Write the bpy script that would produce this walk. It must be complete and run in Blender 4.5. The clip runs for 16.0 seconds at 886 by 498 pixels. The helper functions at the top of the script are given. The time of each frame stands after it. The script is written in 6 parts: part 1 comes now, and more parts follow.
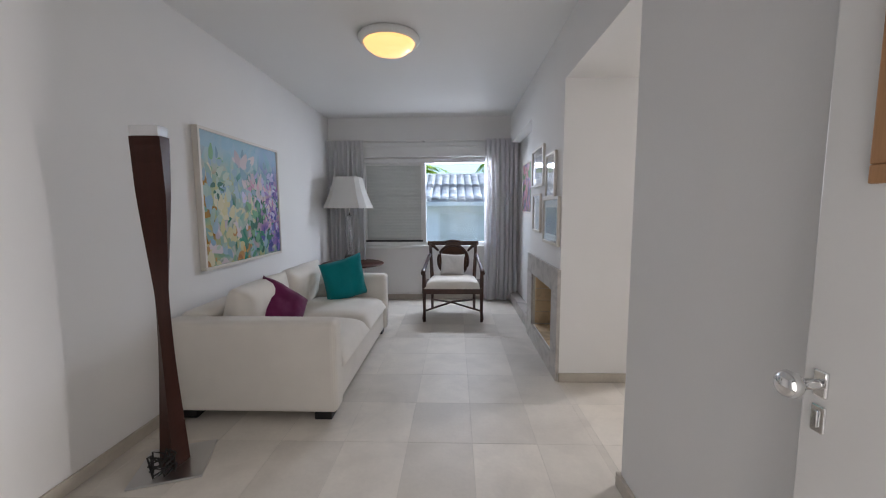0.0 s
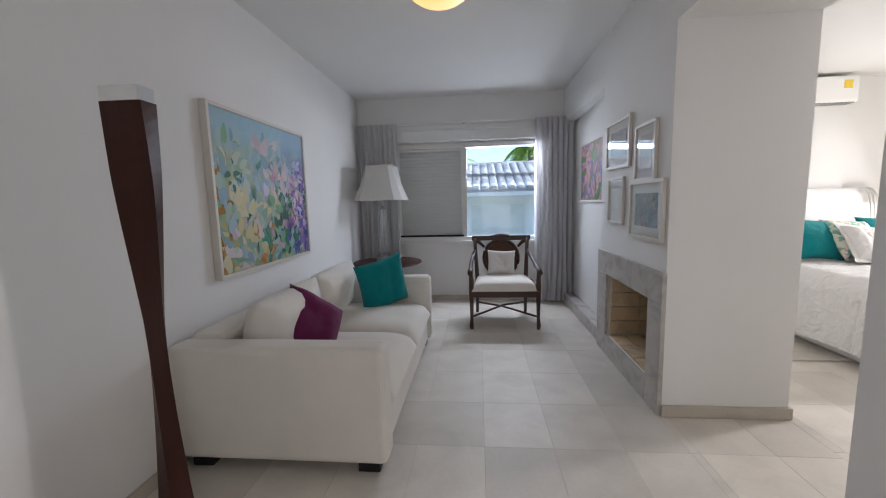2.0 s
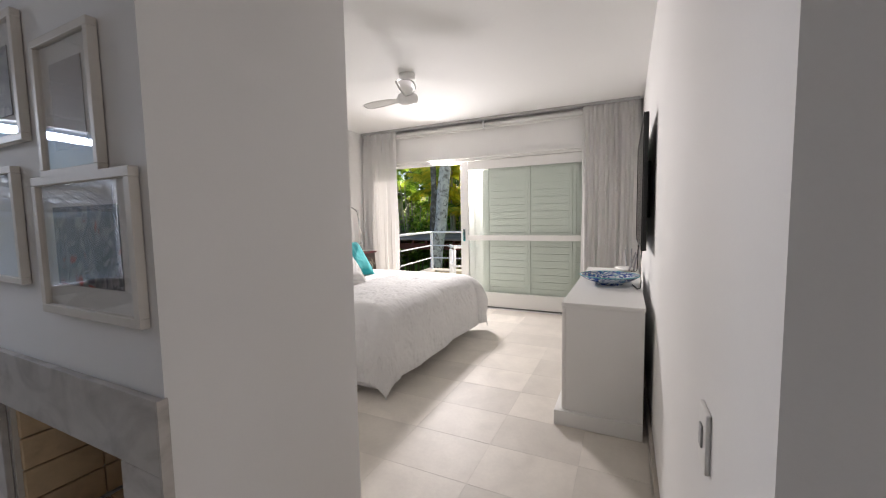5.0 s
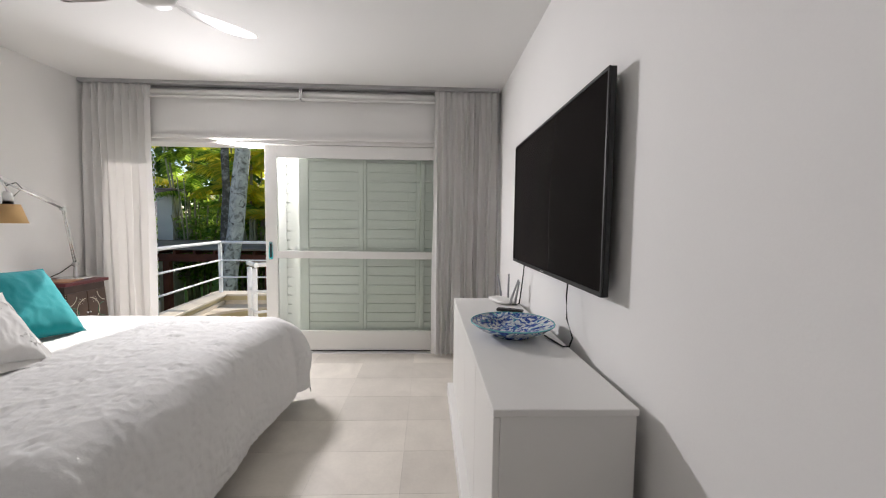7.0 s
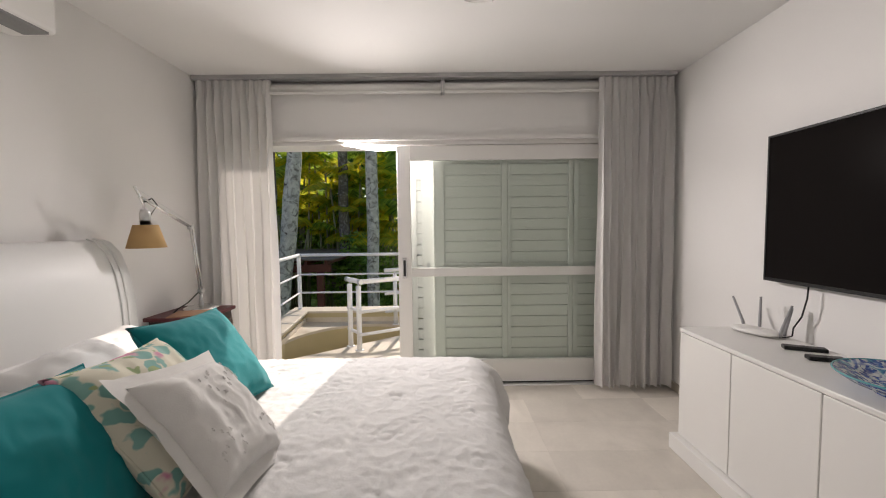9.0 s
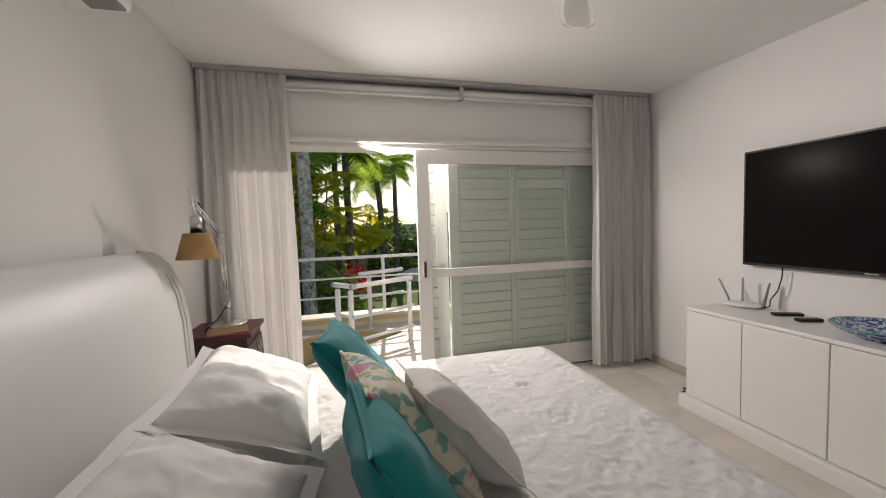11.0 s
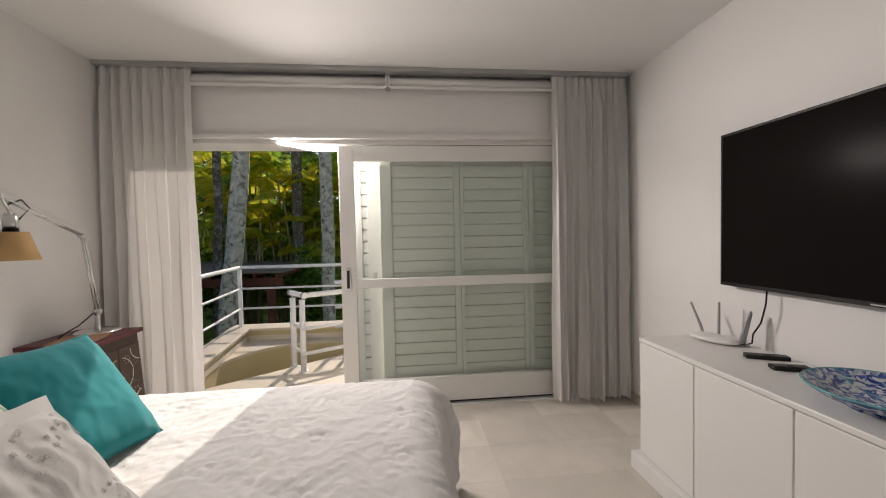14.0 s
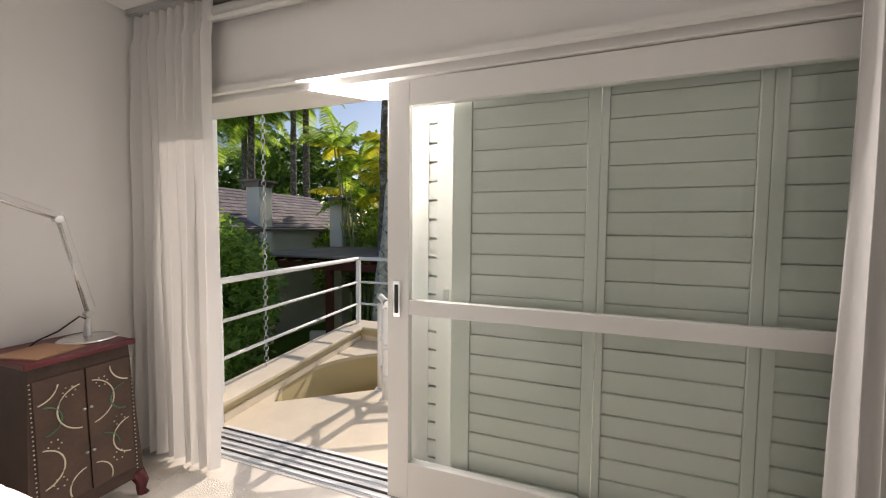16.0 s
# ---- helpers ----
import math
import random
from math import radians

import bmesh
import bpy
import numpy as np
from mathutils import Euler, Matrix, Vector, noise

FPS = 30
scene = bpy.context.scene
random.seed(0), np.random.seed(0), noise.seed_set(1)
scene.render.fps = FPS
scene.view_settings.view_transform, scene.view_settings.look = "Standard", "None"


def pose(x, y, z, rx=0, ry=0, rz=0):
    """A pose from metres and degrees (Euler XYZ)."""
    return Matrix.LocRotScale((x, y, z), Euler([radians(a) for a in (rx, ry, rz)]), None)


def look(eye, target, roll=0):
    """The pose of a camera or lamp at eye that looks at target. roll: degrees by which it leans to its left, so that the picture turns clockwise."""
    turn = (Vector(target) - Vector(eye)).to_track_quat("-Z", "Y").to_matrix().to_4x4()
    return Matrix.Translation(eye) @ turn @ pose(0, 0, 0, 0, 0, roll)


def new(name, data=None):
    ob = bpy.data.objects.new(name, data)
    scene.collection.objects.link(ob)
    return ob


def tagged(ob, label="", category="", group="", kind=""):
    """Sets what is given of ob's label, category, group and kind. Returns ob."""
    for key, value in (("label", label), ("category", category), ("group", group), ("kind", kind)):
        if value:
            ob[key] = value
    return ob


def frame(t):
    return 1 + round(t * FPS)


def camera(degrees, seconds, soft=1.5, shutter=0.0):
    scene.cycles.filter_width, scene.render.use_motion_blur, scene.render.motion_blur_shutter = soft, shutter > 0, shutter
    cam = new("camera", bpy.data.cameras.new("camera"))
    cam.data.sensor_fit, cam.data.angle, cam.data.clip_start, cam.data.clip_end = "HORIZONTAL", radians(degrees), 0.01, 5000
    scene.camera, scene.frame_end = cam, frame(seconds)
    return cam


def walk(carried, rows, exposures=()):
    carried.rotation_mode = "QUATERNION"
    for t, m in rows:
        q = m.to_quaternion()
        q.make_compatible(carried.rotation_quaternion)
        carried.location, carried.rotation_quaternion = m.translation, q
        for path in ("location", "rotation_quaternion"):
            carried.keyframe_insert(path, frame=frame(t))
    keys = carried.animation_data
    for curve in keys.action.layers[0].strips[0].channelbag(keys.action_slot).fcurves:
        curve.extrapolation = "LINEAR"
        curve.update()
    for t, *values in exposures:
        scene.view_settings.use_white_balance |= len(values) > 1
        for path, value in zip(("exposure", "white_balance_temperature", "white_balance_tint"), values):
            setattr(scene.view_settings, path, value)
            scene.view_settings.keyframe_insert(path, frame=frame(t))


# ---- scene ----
cam = camera(98.2, 16.0, soft=1.1)
PATH = [
    (0, (0.754, 0.611, 1.318), (0.688, 2.6, 1.114), -0.3),
    (0.5, (0.676, 0.743, 1.318), (0.543, 2.726, 1.098), -0.5),
    (1, (0.575, 0.876, 1.319), (0.386, 2.852, 1.082), -0.8),
    (1.5, (0.496, 1.028, 1.311), (0.268, 3.001, 1.074), -1.2),
    (2, (0.466, 1.195, 1.311), (0.28, 3.172, 1.066), -1.5),
    (2.5, (0.458, 1.372, 1.306), (0.447, 3.358, 1.066), -1.4),
    (3, (0.44, 1.586, 1.307), (0.606, 3.568, 1.097), -1.1),
    (3.5, (0.513, 1.8, 1.288), (0.77, 3.775, 1.101), -0.2),
    (4, (0.666, 2.023, 1.283), (1.375, 3.887, 1.128), 1.3),
    (4.5, (0.84, 2.301, 1.265), (2.223, 3.738, 1.117), 0.4),
    (4.7, (0.907, 2.374, 1.269), (2.492, 3.585, 1.124), -0.2),
    (5, (1.027, 2.485, 1.281), (2.825, 3.347, 1.125), -1.0),
    (5.2, (1.137, 2.551, 1.256), (3.024, 3.196, 1.113), -1.1),
    (7.3, (2.474, 3.174, 1.334), (4.468, 3.09, 1.205), 0.8),
    (7.5, (2.599, 3.282, 1.338), (4.594, 3.208, 1.214), 0.6),
    (8, (2.787, 3.551, 1.359), (4.783, 3.502, 1.247), 0.1),
    (8.5, (2.881, 3.894, 1.37), (4.878, 3.868, 1.262), -0.3),
    (9, (2.866, 4.294, 1.399), (4.863, 4.281, 1.283), -0.7),
    (9.2, (2.865, 4.449, 1.428), (4.86, 4.437, 1.299), -1.2),
    (11.3, (2.887, 5.318, 1.431), (4.779, 4.68, 1.319), -1.8),
    (11.5, (2.882, 5.292, 1.429), (4.74, 4.56, 1.325), -1.8),
    (12, (2.868, 5.184, 1.434), (4.628, 4.24, 1.329), -2.1),
    (12.5, (2.842, 4.937, 1.417), (4.571, 3.937, 1.309), -3.1),
    (13, (2.828, 4.66, 1.385), (4.657, 3.851, 1.321), -3.5),
    (13.5, (2.964, 4.45, 1.358), (4.894, 3.929, 1.311), -2.5),
    (14, (3.112, 4.169, 1.368), (5.101, 3.965, 1.302), -1.2),
    (14.5, (3.309, 3.922, 1.377), (5.307, 3.965, 1.285), -0.5),
    (15, (3.664, 3.803, 1.357), (5.647, 4.045, 1.25), -0.3),
    (15.5, (4.077, 3.736, 1.37), (6.026, 4.172, 1.255), -0.0),
    (16, (4.505, 3.755, 1.391), (6.38, 4.443, 1.282), 0.5),
]
walk(cam, [(t, look(eye, target, roll)) for t, eye, target, roll in PATH],
     exposures=[(0, 1.1, 6450, 15), (1.5, 1.02, 6450, 15), (2.5, 0.98, 6450, 15), (3.0, 0.82, 6450, 16), (4.0, 0.54, 6500, 16), (5.2, 0.46, 6550, 17), (7.3, 0.04, 6350, 15), (8.5, -0.16, 6700, 17), (11.5, -0.48, 7000, 18), (14.5, -0.44, 7000, 18), (16, -0.24, 7000, 18)])

# ---- world, sun, large lights ----
world = bpy.data.worlds.new("sky")
scene.world = world
world.use_nodes = True
wn = world.node_tree
sky = wn.nodes.new("ShaderNodeTexSky")
sky.sky_type, sky.sun_disc = "NISHITA", False
SUN_EL, SUN_DIR = 31.0, Vector((0.992, -0.125, 0))
sky.sun_elevation = radians(SUN_EL)
sky.sun_rotation = math.atan2(SUN_DIR.x, SUN_DIR.y)
sky.air_density, sky.dust_density = 1.0, 0.6
wn.links.new(sky.outputs[0], wn.nodes["Background"].inputs[0])
wn.nodes["Background"].inputs[1].default_value = 0.15
sun = new("sun", bpy.data.lights.new("sun", "SUN"))
sun.data.energy, sun.data.angle, sun.data.color = 5.0, radians(0.5), (1.0, 0.94, 0.84)
e = radians(SUN_EL)
sun.matrix_world = look(SUN_DIR * 20 * math.cos(e) + Vector((0, 0, 20 * math.sin(e))), (0, 0, 0))


def area(name, eye, target, w, h, watts, color=(1, 1, 1)):
    lamp = new(name, bpy.data.lights.new(name, "AREA"))
    lamp.data.shape, lamp.data.size, lamp.data.size_y = "RECTANGLE", w, h
    lamp.data.energy, lamp.data.color = watts, color
    lamp.matrix_world = look(eye, target)
    return lamp


# area lamps in place of the sky's light: balcony door head, sitting-room window head and jamb
area("daylight_door_head", (6.30, 5.00, 2.04), (5.66, 4.33, 1.74), 0.52, 0.11, 74, (1.0, 0.98, 0.96))
area("daylight_window_head", (0.76, 6.33, 1.945), (0.6, 5.5, 1.0), 0.84, 0.07, 12.0, (0.80, 0.89, 1.0))
area("daylight_window_jamb", (1.17, 6.34, 1.42), (0.3, 5.2, 1.3), 0.07, 1.1, 5.0, (0.80, 0.89, 1.0))
# added fill lamp in the entrance doorway, no known source behind it
area("entrance_fill", (0.96, 0.24, 0.95), (0.2, 2.4, 0.55), 0.86, 1.5, 4.0, (1.0, 0.97, 0.94))


# ---- materials ----
def mat(name, color, rough=0.6, metal=0.0, var=0.12, scale=3.0, bump=0.15, bscale=90.0, spec=0.4, rand=0.0,
        stain=None, stain_amt=0.4, stain_scale=1.3, coat=0.0, stretch=(1, 1, 1), depth=0.002):
    m = bpy.data.materials.new(name)
    m.use_nodes = True
    t = m.node_tree
    n, l = t.nodes, t.links
    b = n["Principled BSDF"]
    geo = n.new("ShaderNodeNewGeometry")
    mp = n.new("ShaderNodeMapping")
    mp.inputs["Scale"].default_value = stretch
    l.new(geo.outputs["Position"], mp.inputs["Vector"])
    big, fine = n.new("ShaderNodeTexNoise"), n.new("ShaderNodeTexNoise")
    big.inputs["Scale"].default_value, big.inputs["Detail"].default_value = scale, 5
    fine.inputs["Scale"].default_value, fine.inputs["Detail"].default_value = bscale, 4
    l.new(mp.outputs[0], big.inputs["Vector"])
    l.new(mp.outputs[0], fine.inputs["Vector"])
    add = n.new("ShaderNodeMath")
    add.operation = "MULTIPLY_ADD"
    l.new(fine.outputs[0], add.inputs[0])
    add.inputs[1].default_value = 0.4
    l.new(big.outputs[0], add.inputs[2])
    ramp = n.new("ShaderNodeMapRange")
    ramp.inputs[1].default_value, ramp.inputs[2].default_value = 0.4, 1.0
    ramp.inputs[3].default_value, ramp.inputs[4].default_value = 1 - var, 1 + var
    l.new(add.outputs[0], ramp.inputs[0])
    value = ramp.outputs[0]
    if rand:
        info = n.new("ShaderNodeObjectInfo")
        rr = n.new("ShaderNodeMapRange")
        rr.inputs[3].default_value, rr.inputs[4].default_value = 1 - rand, 1 + rand
        l.new(info.outputs["Random"], rr.inputs[0])
        mul = n.new("ShaderNodeMath")
        mul.operation = "MULTIPLY"
        l.new(value, mul.inputs[0])
        l.new(rr.outputs[0], mul.inputs[1])
        value = mul.outputs[0]
    sc = n.new("ShaderNodeVectorMath")
    sc.operation = "SCALE"
    sc.inputs[0].default_value = color[:3]
    l.new(value, sc.inputs["Scale"])
    out = sc.outputs[0]
    if stain:
        sn = n.new("ShaderNodeTexNoise")
        sn.inputs["Scale"].default_value, sn.inputs["Detail"].default_value = stain_scale, 8
        sn.inputs["Distortion"].default_value = 1.2
        l.new(mp.outputs[0], sn.inputs["Vector"])
        sr = n.new("ShaderNodeMapRange")
        sr.inputs[1].default_value, sr.inputs[2].default_value, sr.inputs[4].default_value = 0.48, 0.72, stain_amt
        l.new(sn.outputs[0], sr.inputs[0])
        mx = n.new("ShaderNodeMix")
        mx.data_type = "RGBA"
        l.new(sr.outputs[0], mx.inputs[0])
        l.new(out, mx.inputs[6])
        mx.inputs[7].default_value = (*stain, 1)
        out = mx.outputs[2]
    l.new(out, b.inputs["Base Color"])
    b.inputs["Roughness"].default_value, b.inputs["Metallic"].default_value = rough, metal
    b.inputs["Specular IOR Level"].default_value, b.inputs["Coat Weight"].default_value = spec, coat
    if bump:
        bp = n.new("ShaderNodeBump")
        bp.inputs["Strength"].default_value, bp.inputs["Distance"].default_value = bump, depth
        l.new(fine.outputs[0], bp.inputs["Height"])
        l.new(bp.outputs[0], b.inputs["Normal"])
    return m


def cloth(name, color, thin=0.0, weave=700.0, var=0.06, scale=4.0, bump=0.25):
    """Woven cloth; thin: the share of light that passes through."""
    m = mat(name, color, 0.85, 0, var, scale, bump, weave, 0.15, depth=0.001)
    b = m.node_tree.nodes["Principled BSDF"]
    b.inputs["Sheen Weight"].default_value = 0.15
    if thin:
        n, l = m.node_tree.nodes, m.node_tree.links
        tr = n.new("ShaderNodeBsdfTranslucent")
        tr.inputs[0].default_value = (*color, 1)
        mx = n.new("ShaderNodeMixShader")
        mx.inputs[0].default_value = thin
        l.new(b.outputs[0], mx.inputs[1])
        l.new(tr.outputs[0], mx.inputs[2])
        l.new(mx.outputs[0], n["Material Output"].inputs[0])
    return m


def glass(name, color=(1, 1, 1), rough=0.0, gloss=0.03):
    """A thin pane: clear, with a weak reflection."""
    m = bpy.data.materials.new(name)
    m.use_nodes = True
    n, l = m.node_tree.nodes, m.node_tree.links
    n.remove(n["Principled BSDF"])
    tr, gl, mx, lw = (n.new("ShaderNodeBsdfTransparent"), n.new("ShaderNodeBsdfGlossy"), n.new("ShaderNodeMixShader"), n.new("ShaderNodeLayerWeight"))
    tr.inputs[0].default_value = (*color, 1)
    gl.inputs["Roughness"].default_value = rough
    pw, ad = n.new("ShaderNodeMath"), n.new("ShaderNodeMath")
    pw.operation, ad.operation = "POWER", "MULTIPLY_ADD"
    pw.inputs[1].default_value, ad.inputs[1].default_value, ad.inputs[2].default_value = 4.0, 0.5, gloss
    l.new(lw.outputs["Facing"], pw.inputs[0])
    l.new(pw.outputs[0], ad.inputs[0])
    l.new(ad.outputs[0], mx.inputs[0])
    l.new(tr.outputs[0], mx.inputs[1])
    l.new(gl.outputs[0], mx.inputs[2])
    l.new(mx.outputs[0], n["Material Output"].inputs[0])
    return m


def painted(name, stops, scale=5.0, seed=0.0, vertical=0.0, rough=0.6, drift=None):
    """Brush-stroke picture: cells of colour, warped by noise, chosen along a colour ramp."""
    m = mat(name, (1, 1, 1), rough, 0, 0.05, 3, 0.3, 140, 0.3)
    n, l = m.node_tree.nodes, m.node_tree.links
    geo = n.new("ShaderNodeNewGeometry")
    off = n.new("ShaderNodeVectorMath")
    off.inputs[1].default_value = (seed, seed * 1.7, seed * 0.3)
    l.new(geo.outputs["Position"], off.inputs[0])
    warp = n.new("ShaderNodeTexNoise")
    warp.inputs["Scale"].default_value = scale * 0.5
    l.new(off.outputs[0], warp.inputs["Vector"])
    mixv = n.new("ShaderNodeVectorMath")
    mixv.operation = "MULTIPLY_ADD"
    mixv.inputs[1].default_value = (0.5, 0.5, 0.5)
    l.new(warp.outputs["Color"], mixv.inputs[0])
    l.new(off.outputs[0], mixv.inputs[2])
    vo = n.new("ShaderNodeTexVoronoi")
    vo.inputs["Scale"].default_value = scale * 2
    l.new(mixv.outputs[0], vo.inputs["Vector"])
    sep = n.new("ShaderNodeSeparateColor")
    l.new(vo.outputs["Color"], sep.inputs[0])
    big = n.new("ShaderNodeTexNoise")
    big.inputs["Scale"].default_value = scale * 0.7
    l.new(off.outputs[0], big.inputs["Vector"])
    mixf = n.new("ShaderNodeMath")
    mixf.operation = "MULTIPLY_ADD"
    mixf.inputs[1].default_value = 0.45
    l.new(sep.outputs[0], mixf.inputs[0])
    l.new(big.outputs[0], mixf.inputs[2])
    nr = n.new("ShaderNodeMapRange")
    nr.inputs[1].default_value, nr.inputs[2].default_value = 0.35, 1.05
    l.new(mixf.outputs[0], nr.inputs[0])
    cr = n.new("ShaderNodeValToRGB")
    cr.color_ramp.interpolation = "LINEAR"
    while len(cr.color_ramp.elements) < len(stops):
        cr.color_ramp.elements.new(0.5)
    for el, (p, c) in zip(cr.color_ramp.elements, stops):
        el.position, el.color = p, (*c, 1)
    fac = nr.outputs[0]
    if drift:
        dy = n.new("ShaderNodeSeparateXYZ")
        l.new(geo.outputs["Position"], dy.inputs[0])
        dr = n.new("ShaderNodeMapRange")
        dr.inputs[1].default_value, dr.inputs[2].default_value = drift
        dr.inputs[3].default_value, dr.inputs[4].default_value = -0.32, 0.42
        l.new(dy.outputs[1], dr.inputs[0])
        da = n.new("ShaderNodeMath")
        da.operation = "MULTIPLY_ADD"
        da.inputs[1].default_value = 0.62
        l.new(fac, da.inputs[0])
        l.new(dr.outputs[0], da.inputs[2])
        fac = da.outputs[0]
    l.new(fac, cr.inputs[0])
    out = cr.outputs[0]
    if vertical:
        sx = n.new("ShaderNodeSeparateXYZ")
        l.new(geo.outputs["Position"], sx.inputs[0])
        vr = n.new("ShaderNodeMapRange")
        vr.inputs[1].default_value, vr.inputs[2].default_value = vertical, vertical + 0.28
        l.new(sx.outputs[2], vr.inputs[0])
        mx = n.new("ShaderNodeMix")
        mx.data_type = "RGBA"
        vm = n.new("ShaderNodeMath")
        vm.operation = "MULTIPLY"
        vm.inputs[1].default_value = 0.85
        l.new(vr.outputs[0], vm.inputs[0])
        l.new(vm.outputs[0], mx.inputs[0])
        l.new(out, mx.inputs[6])
        mx.inputs[7].default_value = (0.33, 0.52, 0.66, 1)
        out = mx.outputs[2]
    l.new(out, n["Principled BSDF"].inputs["Base Color"])
    return m


def leafy(name, color, color2, trans=0.35):
    m = bpy.data.materials.new(name)
    m.use_nodes = True
    n, l = m.node_tree.nodes, m.node_tree.links
    b = n["Principled BSDF"]
    geo = n.new("ShaderNodeNewGeometry")
    mx = n.new("ShaderNodeMix")
    mx.data_type = "RGBA"
    l.new(geo.outputs["Random Per Island"], mx.inputs[0])
    mx.inputs[6].default_value, mx.inputs[7].default_value = (*color, 1), (*color2, 1)
    l.new(mx.outputs[2], b.inputs["Base Color"])
    b.inputs["Roughness"].default_value = 0.45
    tr = n.new("ShaderNodeBsdfTranslucent")
    up = n.new("ShaderNodeVectorMath")
    up.operation = "MULTIPLY"
    up.inputs[1].default_value = (2.6, 2.2, 1.4)
    l.new(mx.outputs[2], up.inputs[0])
    l.new(up.outputs[0], tr.inputs[0])
    ms = n.new("ShaderNodeMixShader")
    ms.inputs[0].default_value = trans
    l.new(b.outputs[0], ms.inputs[1])
    l.new(tr.outputs[0], ms.inputs[2])
    l.new(ms.outputs[0], n["Material Output"].inputs[0])
    return m


WALL = mat("wall_paint", (0.81, 0.80, 0.785), 0.75, 0, 0.02, 1.5, 0.08, 160, 0.25)
CEIL = mat("ceiling_paint", (0.82, 0.815, 0.80), 0.8, 0, 0.015, 1.2, 0.05, 120, 0.2)
STONE = mat("floor_stone", (0.665, 0.62, 0.555), 0.5, 0, 0.08, 5, 0.3, 45, 0.4, rand=0.11, stain=(0.50, 0.46, 0.41), stain_amt=0.4, stain_scale=2.6)
GROUT = mat("grout", (0.56, 0.53, 0.48), 0.9, 0, 0.1)
SKIRT = mat("skirting_stone", (0.50, 0.455, 0.39), 0.5, 0, 0.12, 6, 0.2, 60)
WHITE = mat("white_lacquer", (0.80, 0.79, 0.765), 0.35, 0, 0.015, 2, 0.03, 90, 0.45)
ALU = mat("white_aluminium", (0.78, 0.78, 0.77), 0.4, 0, 0.015, 2, 0.03, 90, 0.45)
SHUT = mat("shutter_paint", (0.72, 0.73, 0.69), 0.5, 0, 0.03, 2, 0.05, 90)
GREYSHUT = mat("roller_slats", (0.60, 0.62, 0.60), 0.5, 0, 0.03, 2, 0.05, 90)
MARBLE = mat("grey_marble", (0.50, 0.47, 0.44), 0.35, 0, 0.12, 9, 0.15, 40, 0.5, stain=(0.24, 0.22, 0.20), stain_amt=0.7, stain_scale=7, stretch=(1, 0.6, 1))
FIREBRICK = mat("firebrick", (0.62, 0.47, 0.30), 0.85, 0, 0.12, 6, 0.4, 50, rand=0.1, stain=(0.30, 0.22, 0.15), stain_amt=0.5, stain_scale=5)
SOFA = cloth("sofa_cotton", (0.78, 0.74, 0.675))
DARKWOOD = mat("dark_wood", (0.055, 0.022, 0.014), 0.35, 0, 0.35, 4, 0.1, 60, 0.5, stretch=(4, 4, 0.4))
REDWOOD = mat("mahogany", (0.048, 0.016, 0.011), 0.42, 0, 0.3, 4, 0.1, 60, 0.2, coat=0.0, stretch=(5, 5, 0.3))
STEEL = mat("brushed_steel", (0.62, 0.62, 0.62), 0.28, 1, 0.05, 6, 0.05, 200)
CHROME = mat("chrome", (0.80, 0.80, 0.80), 0.1, 1, 0.02, 6, 0)
ALUM = mat("polished_aluminium", (0.72, 0.72, 0.71), 0.22, 1, 0.04, 6, 0.02, 200)
BLACK = mat("black_plastic", (0.014, 0.014, 0.015), 0.4, 0, 0.1, 4, 0.05)
SCREEN = mat("tv_glass", (0.012, 0.0105, 0.010), 0.20, 0, 0.02, 2, 0, spec=0.008)
CURTAIN = cloth("curtain_linen", (0.83, 0.815, 0.80), 0.18, 500, 0.03)
# copy of the linen with more light let through, so it looks sunlit
CURTAIN3 = cloth("sunlit_curtain_linen", (0.82, 0.805, 0.79), 0.27, 500, 0.03)
CURTAIN2 = cloth("curtain_voile", (0.74, 0.735, 0.745), 0.35, 500, 0.03)
QUILT = mat("quilt_cotton", (0.69, 0.685, 0.675), 0.85, 0, 0.03, 8, 0.35, 120, 0.15, depth=0.003)
SHEET = cloth("bed_sheet", (0.80, 0.795, 0.785), 0, 800, 0.02)
TEAL = cloth("teal_cotton", (0.0, 0.215, 0.235), 0, 600, 0.12)
PURPLE = cloth("plum_velvet", (0.145, 0.018, 0.075), 0, 500, 0.2)
LEATHER = mat("white_leather", (0.80, 0.80, 0.785), 0.45, 0, 0.02, 2, 0.12, 220, 0.4)
SHADE = cloth("shade_parchment", (0.78, 0.765, 0.73), 0.3, 600, 0.03)
PARCH = cloth("lamp_parchment", (0.62, 0.42, 0.20), 0.35, 300, 0.08)
CRYSTAL = mat("crystal", (0.95, 0.95, 0.95), 0.03, 0, 0.01, 3, 0)
CRYSTAL.node_tree.nodes["Principled BSDF"].inputs["Transmission Weight"].default_value = 0.9
PANE = glass("window_pane", (0.88, 0.94, 1.0))
PICGLASS = glass("picture_glass", (0.97, 0.97, 0.97), 0.0, 0.02)
DOORPANE = glass("door_pane", (0.94, 0.965, 0.95))
FRAMEWOOD = mat("pale_frame", (0.70, 0.66, 0.60), 0.5, 0, 0.05, 9, 0.1, 60)
OAK = mat("oak", (0.42, 0.22, 0.10), 0.5, 0, 0.15, 8, 0.15, 60, stretch=(5, 5, 0.5))
PAPER = mat("mount_paper", (0.76, 0.74, 0.70), 0.9, 0, 0.02, 3, 0.03)
RUG = mat("rug_wool", (0.66, 0.62, 0.55), 0.95, 0, 0.12, 10, 0.9, 120, 0.1, depth=0.01)
PARAPET = mat("parapet_paint", (0.56, 0.47, 0.27), 0.8, 0, 0.07, 2, 0.2, 70)
